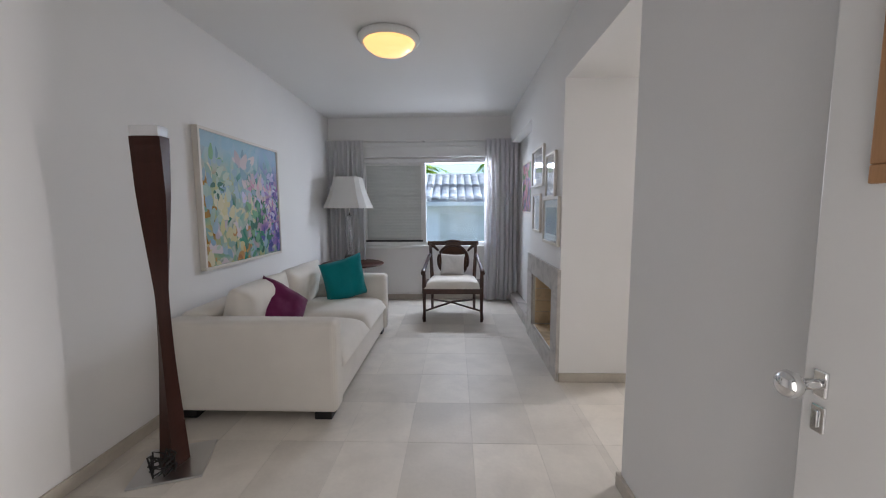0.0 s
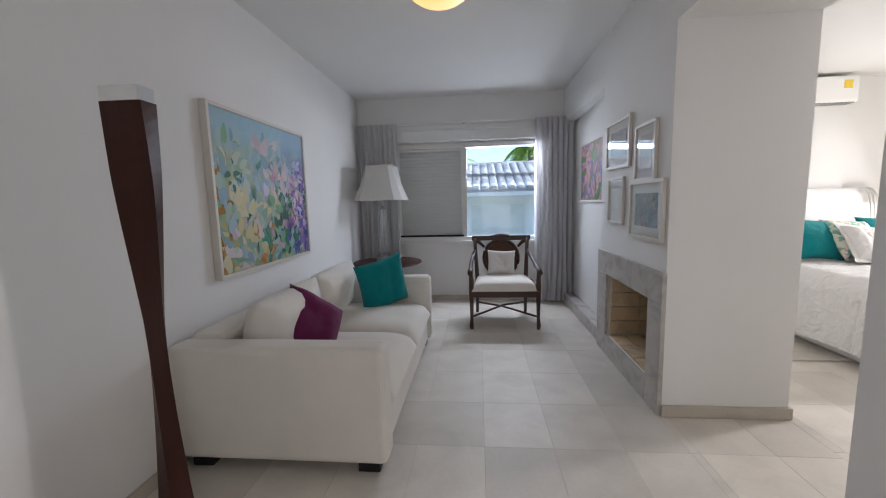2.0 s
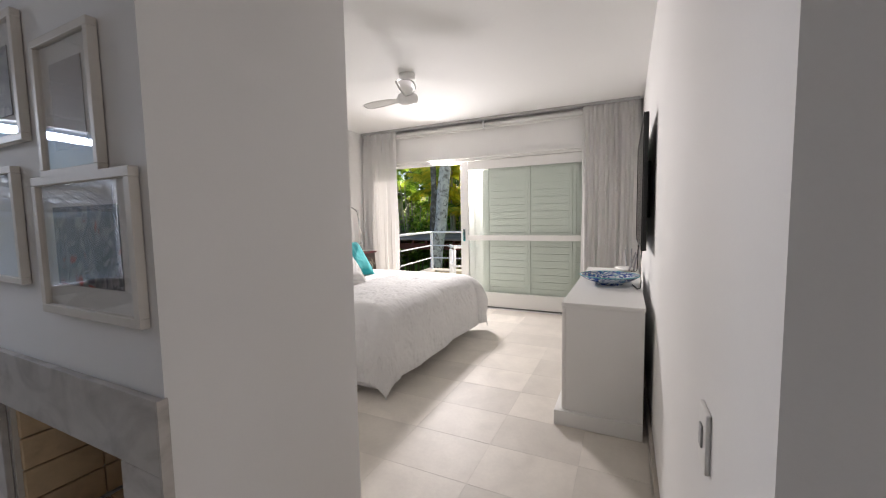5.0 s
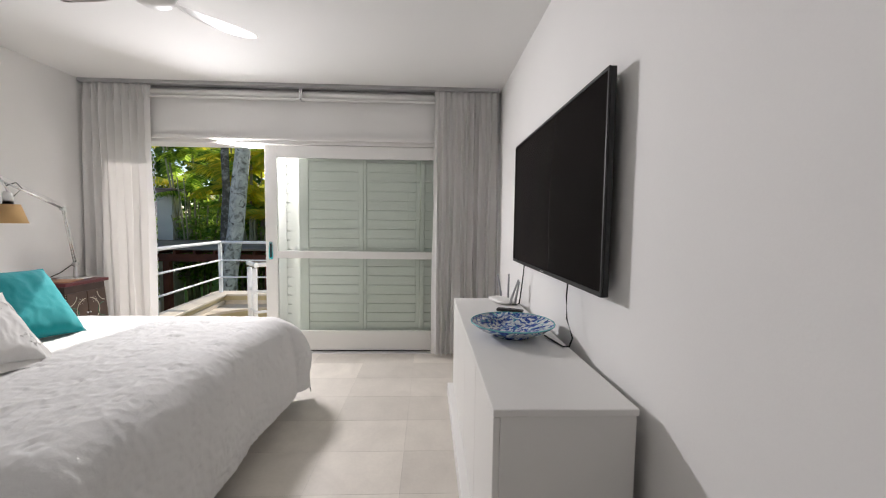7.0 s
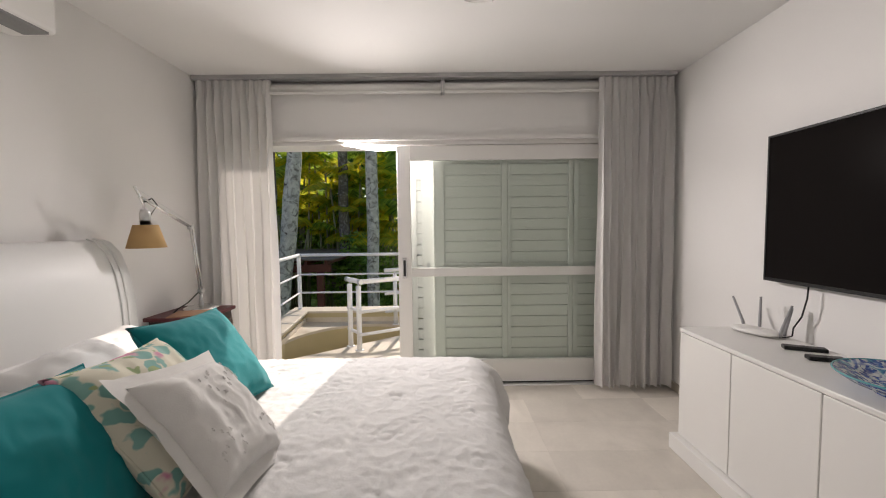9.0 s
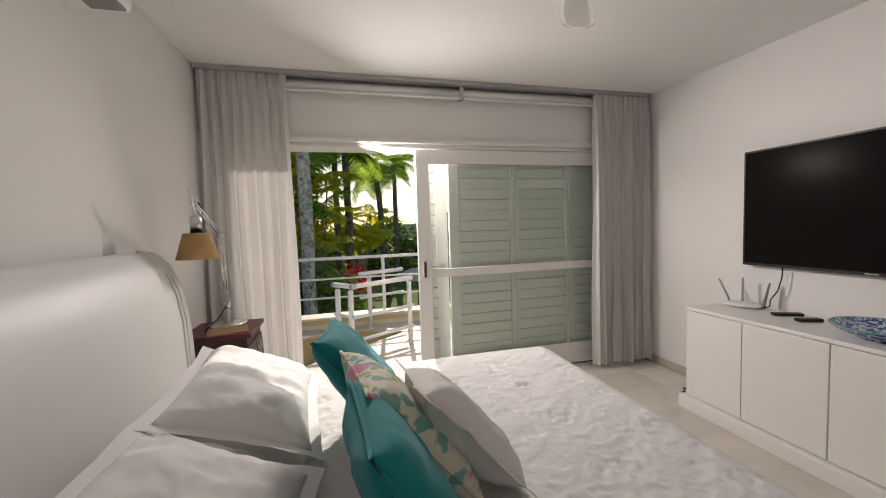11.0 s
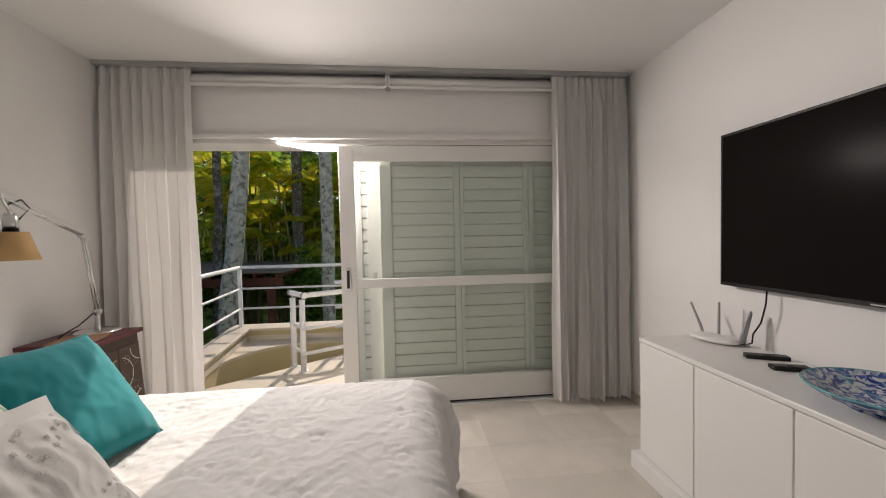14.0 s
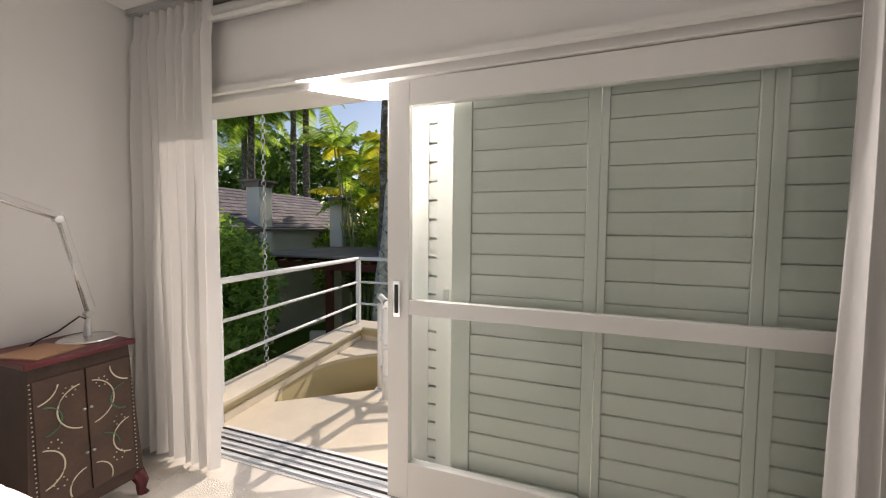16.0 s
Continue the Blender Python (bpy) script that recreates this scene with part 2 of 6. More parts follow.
BALC = mat("balcony_stone", (0.66, 0.58, 0.46), 0.5, 0, 0.08, 4, 0.15, 50, rand=0.05, stain=(0.72, 0.66, 0.55), stain_scale=3)
CABLE = mat("black_cable", (0.012, 0.012, 0.012), 0.5, 0, 0.1, 4, 0)
TAN = mat("tan_board", (0.30, 0.16, 0.09), 0.6, 0, 0.1)


# ---- building helpers ----
def box(bm, x0, x1, y0, y1, z0, z1, bevel=0.0, seg=2, m=None):
    r = bmesh.ops.create_cube(bm, size=1)
    vs = r["verts"]
    for v in vs:
        v.co = Vector((x0 + (v.co.x + 0.5) * (x1 - x0), y0 + (v.co.y + 0.5) * (y1 - y0), z0 + (v.co.z + 0.5) * (z1 - z0)))
    if m is not None:
        bmesh.ops.transform(bm, matrix=m, verts=vs)
    if bevel:
        es = list({e for v in vs for e in v.link_edges})
        bmesh.ops.bevel(bm, geom=es, offset=bevel, segments=seg, profile=0.5, affect="EDGES")
    return bm


def sweep(bm, pts, r, seg=10, caps=True):
    """A round bar along pts; r: a radius or one for each point."""
    pts = [Vector(p) for p in pts]
    rs = r if isinstance(r, (list, tuple)) else [r] * len(pts)
    rings = []
    for i, p in enumerate(pts):
        d = (pts[min(i + 1, len(pts) - 1)] - pts[max(i - 1, 0)]).normalized()
        a = d.cross(Vector((0, 0, 1)) if abs(d.z) < 0.9 else Vector((1, 0, 0))).normalized()
        b = d.cross(a)
        rings.append([bm.verts.new(p + (a * math.cos(k * 2 * math.pi / seg) + b * math.sin(k * 2 * math.pi / seg)) * rs[i]) for k in range(seg)])
    for q, w in zip(rings, rings[1:]):
        for k in range(seg):
            f = bm.faces.new((q[k], q[(k + 1) % seg], w[(k + 1) % seg], w[k]))
            f.smooth = True
    if caps:
        bm.faces.new(rings[0][::-1]), bm.faces.new(rings[-1])
    return bm


def lathe(bm, profile, seg=32, at=(0, 0, 0), flute=0.0, flutes=12):
    rings = []
    for r, z in profile:
        ring = []
        for k in range(seg):
            a = k * 2 * math.pi / seg
            rr = r * (1 + flute * math.cos(a * flutes))
            ring.append(bm.verts.new((at[0] + rr * math.cos(a), at[1] + rr * math.sin(a), at[2] + z)))
        rings.append(ring)
    for q, w in zip(rings, rings[1:]):
        for k in range(seg):
            f = bm.faces.new((q[k], q[(k + 1) % seg], w[(k + 1) % seg], w[k]))
            f.smooth = True
    for ring, flip in ((rings[0], True), (rings[-1], False)):
        if (ring[0].co - ring[seg // 2].co).length > 1e-4:
            bm.faces.new(ring[::-1] if flip else ring)
    return bm


def surface(bm, fn, nu, nv, smooth=True):
    g = [[bm.verts.new(fn(i / nu, j / nv)) for j in range(nv + 1)] for i in range(nu + 1)]
    for i in range(nu):
        for j in range(nv):
            f = bm.faces.new((g[i][j], g[i + 1][j], g[i + 1][j + 1], g[i][j + 1]))
            f.smooth = smooth
    return g


def pillow(bm, w, h, t, seed=0, n=22, wrinkle=0.012, sag=0.0):
    """A filled cushion in the xz plane, its base at z = 0, thickness along y."""
    def make(side):
        def fn(u, v):
            a, b = u * 2 - 1, v * 2 - 1
            pinch = 1 - 0.10 * (1 - (abs(b) ** 2)) * abs(a) ** 3 * 0.8
            pinch2 = 1 - 0.10 * (1 - (abs(a) ** 2)) * abs(b) ** 3 * 0.8
            x, z = a * w / 2 * pinch, b * h / 2 * pinch2 + h / 2
            k = max(0.0, (1 - a ** 4) * (1 - b ** 4)) ** 0.55
            y = side * t / 2 * k
            p = Vector((x * 7, z * 7, seed * 3.1 + side))
            y += wrinkle * k * noise.noise(p) + wrinkle * 0.5 * k * noise.noise(p * 2.3)
            q = Vector((p.x * 0.8 + p.z, p.y * 0.35, p.z + 5))
            y -= side * wrinkle * 1.3 * k * max(0.0, 1 - 3.2 * abs(noise.noise(q))) * (0.4 + abs(a * b))
            y += side * wrinkle * 0.35 * k * max(0.0, 1 - 3 * abs(noise.noise(Vector((x * 26 + p.z, z * 17, p.z)))))
            z -= sag * k * v
            return Vector((x, y, z))
        return fn
    surface(bm, make(1), n, n)
    surface(bm, make(-1), n, n)
    bmesh.ops.remove_doubles(bm, verts=bm.verts, dist=0.0008)
    bmesh.ops.recalc_face_normals(bm, faces=bm.faces)
    return bm


def mesh_of(name, bm, material):
    me = bpy.data.meshes.new(name)
    bm.to_mesh(me)
    bm.free()
    me.materials.append(material)
    return me


def part(name, bm, material, parent, label=""):
    ob = new(name, mesh_of(name, bm, material))
    ob.parent = parent
    return tagged(ob, label)


def thing(name, at, label, category, group="", rz=0.0, kind=""):
    ob = new(name)
    ob.empty_display_size = 0.1
    ob.matrix_world = pose(*at, 0, 0, rz)
    return tagged(ob, label, category, group, kind)


def solid(name, bm, material, at, label, category, group="", rz=0.0, kind="", m=None):
    ob = new(name, mesh_of(name, bm, material))
    ob.matrix_world = m if m is not None else pose(*at, 0, 0, rz)
    return tagged(ob, label, category, group, kind)


def structure(name, boxes, material, label, category, bevel=0.0):
    bm = bmesh.new()
    for b in boxes:
        box(bm, *b, bevel=bevel)
    return solid(name, bm, material, (0, 0, 0), label, category, kind="structure")


def B(*a, bevel=0.0, seg=2, m=None):
    return box(bmesh.new(), *a, bevel=bevel, seg=seg, m=m)


# ---- structure ----
H = 2.63
structure("wall_west", [(-1.24, -1.08, -0.9, 6.4, -0.1, 2.8)], WALL, "white painted plaster wall behind the sofa", "wall")
structure("wall_north", [(-1.08, -0.62, 6.22, 6.38, -0.1, 2.8), (1.24, 1.66, 6.22, 6.38, -0.1, 2.8), (-0.62, 1.24, 6.22, 6.38, -0.1, 0.80),
                         (-0.62, 1.24, 6.22, 6.38, 2.04, 2.8)], WALL, "white plaster wall with a wide window", "wall")
# chimney breast with its fire opening, the shallow recess, and the header over the passage
structure("wall_fireplace", [(1.535, 2.245, 3.47, 3.647, -0.1, 2.24), (1.535, 2.245, 4.435, 4.66, -0.1, 2.24), (1.535, 2.245, 3.647, 4.435, 0.68, 2.24),
                             (2.15, 2.245, 3.647, 4.435, -0.1, 0.68), (1.66, 2.245, 4.66, 6.38, -0.1, 2.24), (1.535, 2.15, 3.647, 4.435, -0.1, 0.165)],
          WALL, "white plaster chimney breast between the two rooms", "wall")
structure("beam", [(1.535, 2.245, 2.335, 6.38, 2.24, 2.8)], WALL, "white plaster beam over the passage and recess", "beam")
structure("wall_south", [(1.535, 6.30, 2.20, 2.335, -0.1, 2.8)], WALL, "white plaster wall that carries the television", "wall")
structure("wall_entry", [(1.535, 1.69, -0.9, 2.20, -0.1, 2.8), (-1.08, 0.50, 0.20, 0.34, -0.1, 2.8), (1.42, 1.535, 0.20, 0.34, -0.1, 2.8), (0.50, 1.42, 0.20, 0.34, 2.12, 2.8),
                         (-1.08, 1.535, -1.05, -0.9, -0.1, 2.8)], WALL, "white plaster wall by the entrance door", "wall")
structure("wall_north_bedroom", [(2.245, 6.30, 6.28, 6.43, -0.1, 2.8)], WALL, "white plaster wall behind the headboard", "wall")
structure("wall_east", [(6.14, 6.42, 2.335, 2.55, -0.1, 2.8), (6.14, 6.42, 6.12, 6.28, -0.1, 2.8), (6.14, 6.42, 2.55, 6.12, 2.16, 2.8)], WALL,
          "white plaster wall with a wide balcony doorway", "wall")
structure("ceiling", [(-1.24, 6.42, -1.05, 6.43, 2.8, 2.95), (-1.08, 1.535, -0.9, 6.22, H, 2.8), (2.245, 6.14, 2.335, 6.28, H, 2.8)], CEIL, "smooth matt white ceiling", "ceiling")
structure("trim", [(6.105, 6.14, 2.336, 6.28, 2.125, 2.155)], WHITE, "white moulding over the balcony door", "moulding")
bm = bmesh.new()
for b in [(-1.08, -1.062, 0.34, 6.22, 0, 0.07), (-1.06, 1.53, 6.20, 6.22, 0, 0.07), (1.535, 2.245, 3.45, 3.47, 0, 0.07), (2.245, 2.263, 3.452, 6.28, 0, 0.07),
          (1.515, 1.535, 0.34, 2.353, 0, 0.07), (1.536, 6.13, 2.335, 2.353, 0, 0.07), (2.265, 6.13, 6.262, 6.28, 0, 0.07), (6.122, 6.14, 2.355, 2.55, 0, 0.07)]:
    box(bm, *b, bevel=0.004)
solid("baseboard", bm, SKIRT, (0, 0, 0), "low beige stone skirting along the walls", "skirting", kind="structure")

floor = structure("floor", [(-1.08, 6.42, -0.9, 6.40, -0.15, -0.0014)], GROUT, "pale stone tiles with grey joints", "floor")

# ---- sitting room: window, fireplace, entrance door ----
win = tagged(new("window_1"), "white aluminium sliding window with one shutter closed", "window", kind="structure")
bm = bmesh.new()
for b in [(-0.62, 1.24, 6.19, 6.30, 0.80, 0.85), (-0.62, 1.24, 6.19, 6.30, 1.985, 2.04), (-0.62, -0.57, 6.19, 6.30, 0.85, 1.985), (1.19, 1.24, 6.19, 6.30, 0.85, 1.985),
          (0.275, 0.325, 6.20, 6.29, 0.85, 1.985)]:
    box(bm, *b, bevel=0.004)
part("window_frame", bm, ALU, win)
part("window_sill", B(-0.66, 1.28, 6.16, 6.22, 0.765, 0.80, bevel=0.006), ALU, win)
rb = B(-0.66, 1.28, 6.155, 6.22, 2.06, 2.27, bevel=0.008)
box(rb, -0.66, 1.28, 6.145, 6.16, 2.20, 2.215, bevel=0.003)
box(rb, -0.66, 1.28, 6.145, 6.16, 2.07, 2.085, bevel=0.003)
part("shutter_box", rb, ALU, win, "white roller shutter housing")
slat = mesh_of("shutter_slat", B(-0.57, 0.275, 6.262, 6.278, 0, 0.043, bevel=0.005), GREYSHUT)
for i in range(26):
    s = new("shutter_slat", slat)
    s.parent = win
    s.location = (0, 0, 0.85 + i * 0.0437)
part("shutter_rail", B(-0.57, 0.275, 6.225, 6.25, 0.85, 0.875, bevel=0.003), BLACK, win)
part("sash_frame", box(box(B(-0.57, -0.545, 6.22, 6.25, 0.875, 1.985, bevel=0.003), -0.545, 0.275, 6.22, 6.25, 1.955, 1.985, bevel=0.003), 0.25, 0.275, 6.22, 6.25, 0.875, 1.955, bevel=0.003), ALU, win)
p = part("pane", B(0.325, 1.19, 6.255, 6.259, 0.85, 1.985), PANE, win)
p.visible_shadow = False

fp = tagged(new("fireplace"), "fireplace with grey marble surround and firebrick lining", "fireplace")
fp.location = (1.535, 4.041, 0)
for b in [(-0.022, -0.002, -0.571, 0.617, 0.68, 0.868), (-0.022, -0.002, -0.571, -0.394, 0.0, 0.678), (-0.022, -0.002, 0.394, 0.617, 0.0, 0.678), (-0.022, -0.002, -0.392, 0.392, 0.0, 0.165)]:
    part("surround_slab", B(*b, bevel=0.003), MARBLE, fp, "mottled grey marble slab")
part("side_slab", B(-0.022, 0.004, -0.578, -0.5715, 0.07, 0.868, bevel=0.001), MARBLE, fp)
brick = mesh_of("brick", B(-0.112, 0.112, 0, 0.02, 0, 0.112, bevel=0.003, seg=1), FIREBRICK)
fbrick = mesh_of("brick", B(-0.112, 0.112, -0.056, 0.056, 0, 0.012, bevel=0.003, seg=1), FIREBRICK)
lin = part("lining", box(box(B(0.58, 0.612, -0.394, 0.394, 0.166, 0.68), 0.0, 0.58, 0.374, 0.394, 0.166, 0.68), 0.0, 0.58, -0.394, -0.374, 0.166, 0.68), GROUT, fp)
for row in range(4):
    for k in range(4):
        o = new("brick", brick)
        o.parent = lin
        o.matrix_local = pose(0.575, -0.345 + k * 0.23, 0.182 + row * 0.118, 0, 0, 90)
    for k in range(2):
        for side in (-1, 1):
            o = new("brick", brick)
            o.parent = lin
            o.matrix_local = pose(0.125 + k * 0.228, side * 0.372, 0.182 + row * 0.118, 0, 0, 0 if side < 0 else 180)
for i in range(5):
    for k in range(3):
        o = new("brick", fbrick)
        o.parent = lin
        o.matrix_local = pose(0.06 + i * 0.118, -0.25 + k * 0.236, 0.166, 0, 0, 90)
bm = B(1.537, 1.66, 4.662, 6.22, 0.0, 0.125, bevel=0.004)
solid("stone_ledge", bm, MARBLE, (0, 0, 0), "low pale stone ledge along the recess wall", "ledge", kind="structure")

door = tagged(new("door_1"), "white entrance door standing open against the wall", "door", kind="structure")
door.matrix_world = pose(1.465, 0.45, 0, 0, 0, 90.5)
part("door_leaf", B(0, 0.89, 0.0, 0.038, 0.01, 2.10, bevel=0.004), WHITE, door)
kn = part("door_handle", lathe(bmesh.new(), [(0.0, 0.076), (0.013, 0.075), (0.022, 0.068), (0.025, 0.057), (0.021, 0.046), (0.011, 0.038), (0.009, 0.012), (0.009, 0)], 24), CHROME, door, "polished chrome door knob")
kn.matrix_local = pose(0.85, 0.042, 1.0, -90, 0, 0)
part("rose_plate", B(0.838, 0.864, 0.038, 0.045, 0.975, 1.025, bevel=0.003), CHROME, door)
part("lock_plate", box(B(0.838, 0.864, 0.038, 0.044, 0.908, 0.96, bevel=0.003), 0.847, 0.855, 0.044, 0.048, 0.918, 0.95, bevel=0.0015), CHROME, door)
gf = bmesh.new()
for b in [(0.10, 0.80, 0.038, 0.052, 1.355, 1.385), (0.10, 0.80, 0.038, 0.052, 1.92, 1.95), (0.10, 0.13, 0.038, 0.052, 1.385, 1.92), (0.77, 0.80, 0.038, 0.052, 1.385, 1.92)]:
    box(gf, *b, bevel=0.003)
part("glazing_frame", gf, OAK, door, "oak bead round the door light")
part("pane", B(0.13, 0.77, 0.038, 0.042, 1.385, 1.92), PANE, door)


# ---- sitting room: furniture ----
def make_sofa():
    s = thing("sofa", (-0.51, 3.78, 0), "white cotton two-seat sofa on dark block feet", "sofa")
    x0, x1, y0, y1 = -0.55, 0.53, -0.93, 0.93
    part("base", B(x0 + 0.02, x1 - 0.03, y0 + 0.155, y1 - 0.155, 0.06, 0.30, bevel=0.02), SOFA, s)
    part("back", B(x0, x0 + 0.2, y0 + 0.155, y1 - 0.155, 0.06, 0.66, bevel=0.04, seg=4), SOFA, s)
    for a in (y0, y1 - 0.15):
        part("arm", B(x0, x1, a, a + 0.15, 0.06, 0.645, bevel=0.035, seg=4), SOFA, s)
    for k in (0, 1):
        ya = y0 + 0.157 + k * 0.773
        bm = bmesh.new()
        def seat(u, v, ya=ya):
            a, b = u * 2 - 1, v * 2 - 1
            k2 = max(0, (1 - a ** 6) * (1 - b ** 6)) ** 0.4
            return Vector((x0 + 0.2 + (u * (x1 - x0 - 0.20)), ya + 0.003 + v * 0.767, 0.30 + 0.145 * k2 + 0.012 * k2 * noise.noise((u * 3, v * 3, k))))
        surface(bm, seat, 24, 24)
        part("seat_cushion", bm, SOFA, s)
        c = part("back_cushion", pillow(bmesh.new(), 0.76, 0.42, 0.24, seed=k + 4, wrinkle=0.01), SOFA, s)
        c.matrix_local = pose(x0 + 0.285, ya + 0.385, 0.40, 0, 0, 90) @ pose(0, 0, 0, 12, 0, 0)
    for fx in (x0 + 0.05, x1 - 0.16):
        for fy in (y0 + 0.04, y1 - 0.15):
            part("foot", B(fx, fx + 0.11, fy, fy + 0.11, 0, 0.06, bevel=0.005), BLACK, s)
    return s


make_sofa()
solid("throw_pillow", pillow(bmesh.new(), 0.42, 0.37, 0.20, 1, wrinkle=0.012), PURPLE, None, "plum velvet cushion on the white sofa", "cushion",
      m=pose(-0.60, 3.33, 0.45, 0, 0, 42) @ pose(0, 0, 0, -34, 36, 0))
solid("throw_pillow", pillow(bmesh.new(), 0.45, 0.45, 0.16, 2), TEAL, None, "teal cotton cushion leaning in the sofa corner", "cushion",
      m=pose(-0.34, 4.43, 0.405, 0, 0, 40) @ pose(0, 0, 0, 4, -12, 0))


def framed(name, at, rz, w, h, depth, border, frame_mat, art_mat, label, mount=0.0, mirror=False, group=""):
    """A framed picture on a wall; local x along the wall, y out of the wall."""
    t = thing(name, at, label, "picture", group, rz)
    bm = bmesh.new()
    for b in [(-w / 2, w / 2, 0, depth, 0, border), (-w / 2, w / 2, 0, depth, h - border, h), (-w / 2, -w / 2 + border, 0, depth, border, h - border), (w / 2 - border, w / 2, 0, depth, border, h - border)]:
        box(bm, *b, bevel=0.002)
    part("frame", bm, frame_mat, t)
    i = border
    if mount:
        part("mount", B(-w / 2 + i, w / 2 - i, 0, depth * 0.35, i, h - i), PAPER, t, "off-white paper mount")
        i += mount
    part("print" if mount else "canvas", B(-w / 2 + i, w / 2 - i, 0.001, depth * (0.45 if mount else 0.7), i, h - i), art_mat, t)
    if mount:
        p = part("pane", B(-w / 2 + border, w / 2 - border, depth * 0.6, depth * 0.6 + 0.002, border, h - border), PICGLASS, t)
        p.visible_shadow = False
    return t


ART1 = painted("flower_painting", [(0.0, (0.34, 0.16, 0.00)), (0.08, (0.42, 0.40, 0.19)), (0.15, (0.17, 0.34, 0.23)), (0.23, (0.48, 0.45, 0.20)), (0.30, (0.16, 0.36, 0.29)), (0.40, (0.48, 0.48, 0.40)), (0.47, (0.00, 0.14, 0.09)),
                                   (0.55, (0.03, 0.26, 0.17)), (0.63, (0.48, 0.36, 0.38)), (0.72, (0.25, 0.14, 0.35)), (0.84, (0.04, 0.03, 0.30)), (0.92, (0.33, 0.16, 0.35)), (1.0, (0.05, 0.15, 0.40))],
               3.9, 3.1, 1.52, drift=(3.28, 4.49))
ART2 = painted("pink_flower_print", [(0.0, (0.06, 0.16, 0.05)), (0.35, (0.07, 0.18, 0.07)), (0.5, (0.42, 0.14, 0.18)), (0.62, (0.50, 0.30, 0.32)), (0.75, (0.10, 0.10, 0.28)), (1.0, (0.22, 0.20, 0.07))], 6, 7.3)
ART3 = painted("engraving", [(0.0, (0.05, 0.05, 0.06)), (0.35, (0.20, 0.19, 0.19)), (0.55, (0.10, 0.10, 0.11)), (0.75, (0.34, 0.32, 0.31)), (0.93, (0.22, 0.20, 0.19)), (1.0, (0.35, 0.05, 0.03))], 14, 2.2)
ART4 = painted("grey_wash", [(0.0, (0.34, 0.30, 0.28)), (0.5, (0.42, 0.38, 0.35)), (1.0, (0.50, 0.46, 0.43))], 3, 5.2)
ART5 = painted("dark_drawing", [(0.0, (0.16, 0.15, 0.15)), (0.4, (0.34, 0.33, 0.33)), (0.7, (0.22, 0.21, 0.21)), (1.0, (0.52, 0.50, 0.48))], 9, 9.2)
flower_art = framed("painting", (-1.078, 3.885, 0.885), -90, 1.21, 1.03, 0.045, 0.022, FRAMEWOOD, ART1, "large abstract flower painting in a slim white frame")


def pigment(name, c1, c2):
    """Oil paint: each stroke takes its own tone between two colours."""
    m = mat(name, c1, 0.5, 0, 0.1, 9, 0.35, 220, 0.3)
    n, l = m.node_tree.nodes, m.node_tree.links
    geo, mx = n.new("ShaderNodeNewGeometry"), n.new("ShaderNodeMix")
    mx.data_type = "RGBA"
    l.new(geo.outputs["Random Per Island"], mx.inputs[0])
    mx.inputs[6].default_value, mx.inputs[7].default_value = (*c1, 1), (*c2, 1)
    l.new(mx.outputs[2], n["Principled BSDF"].inputs["Base Color"])
    return m


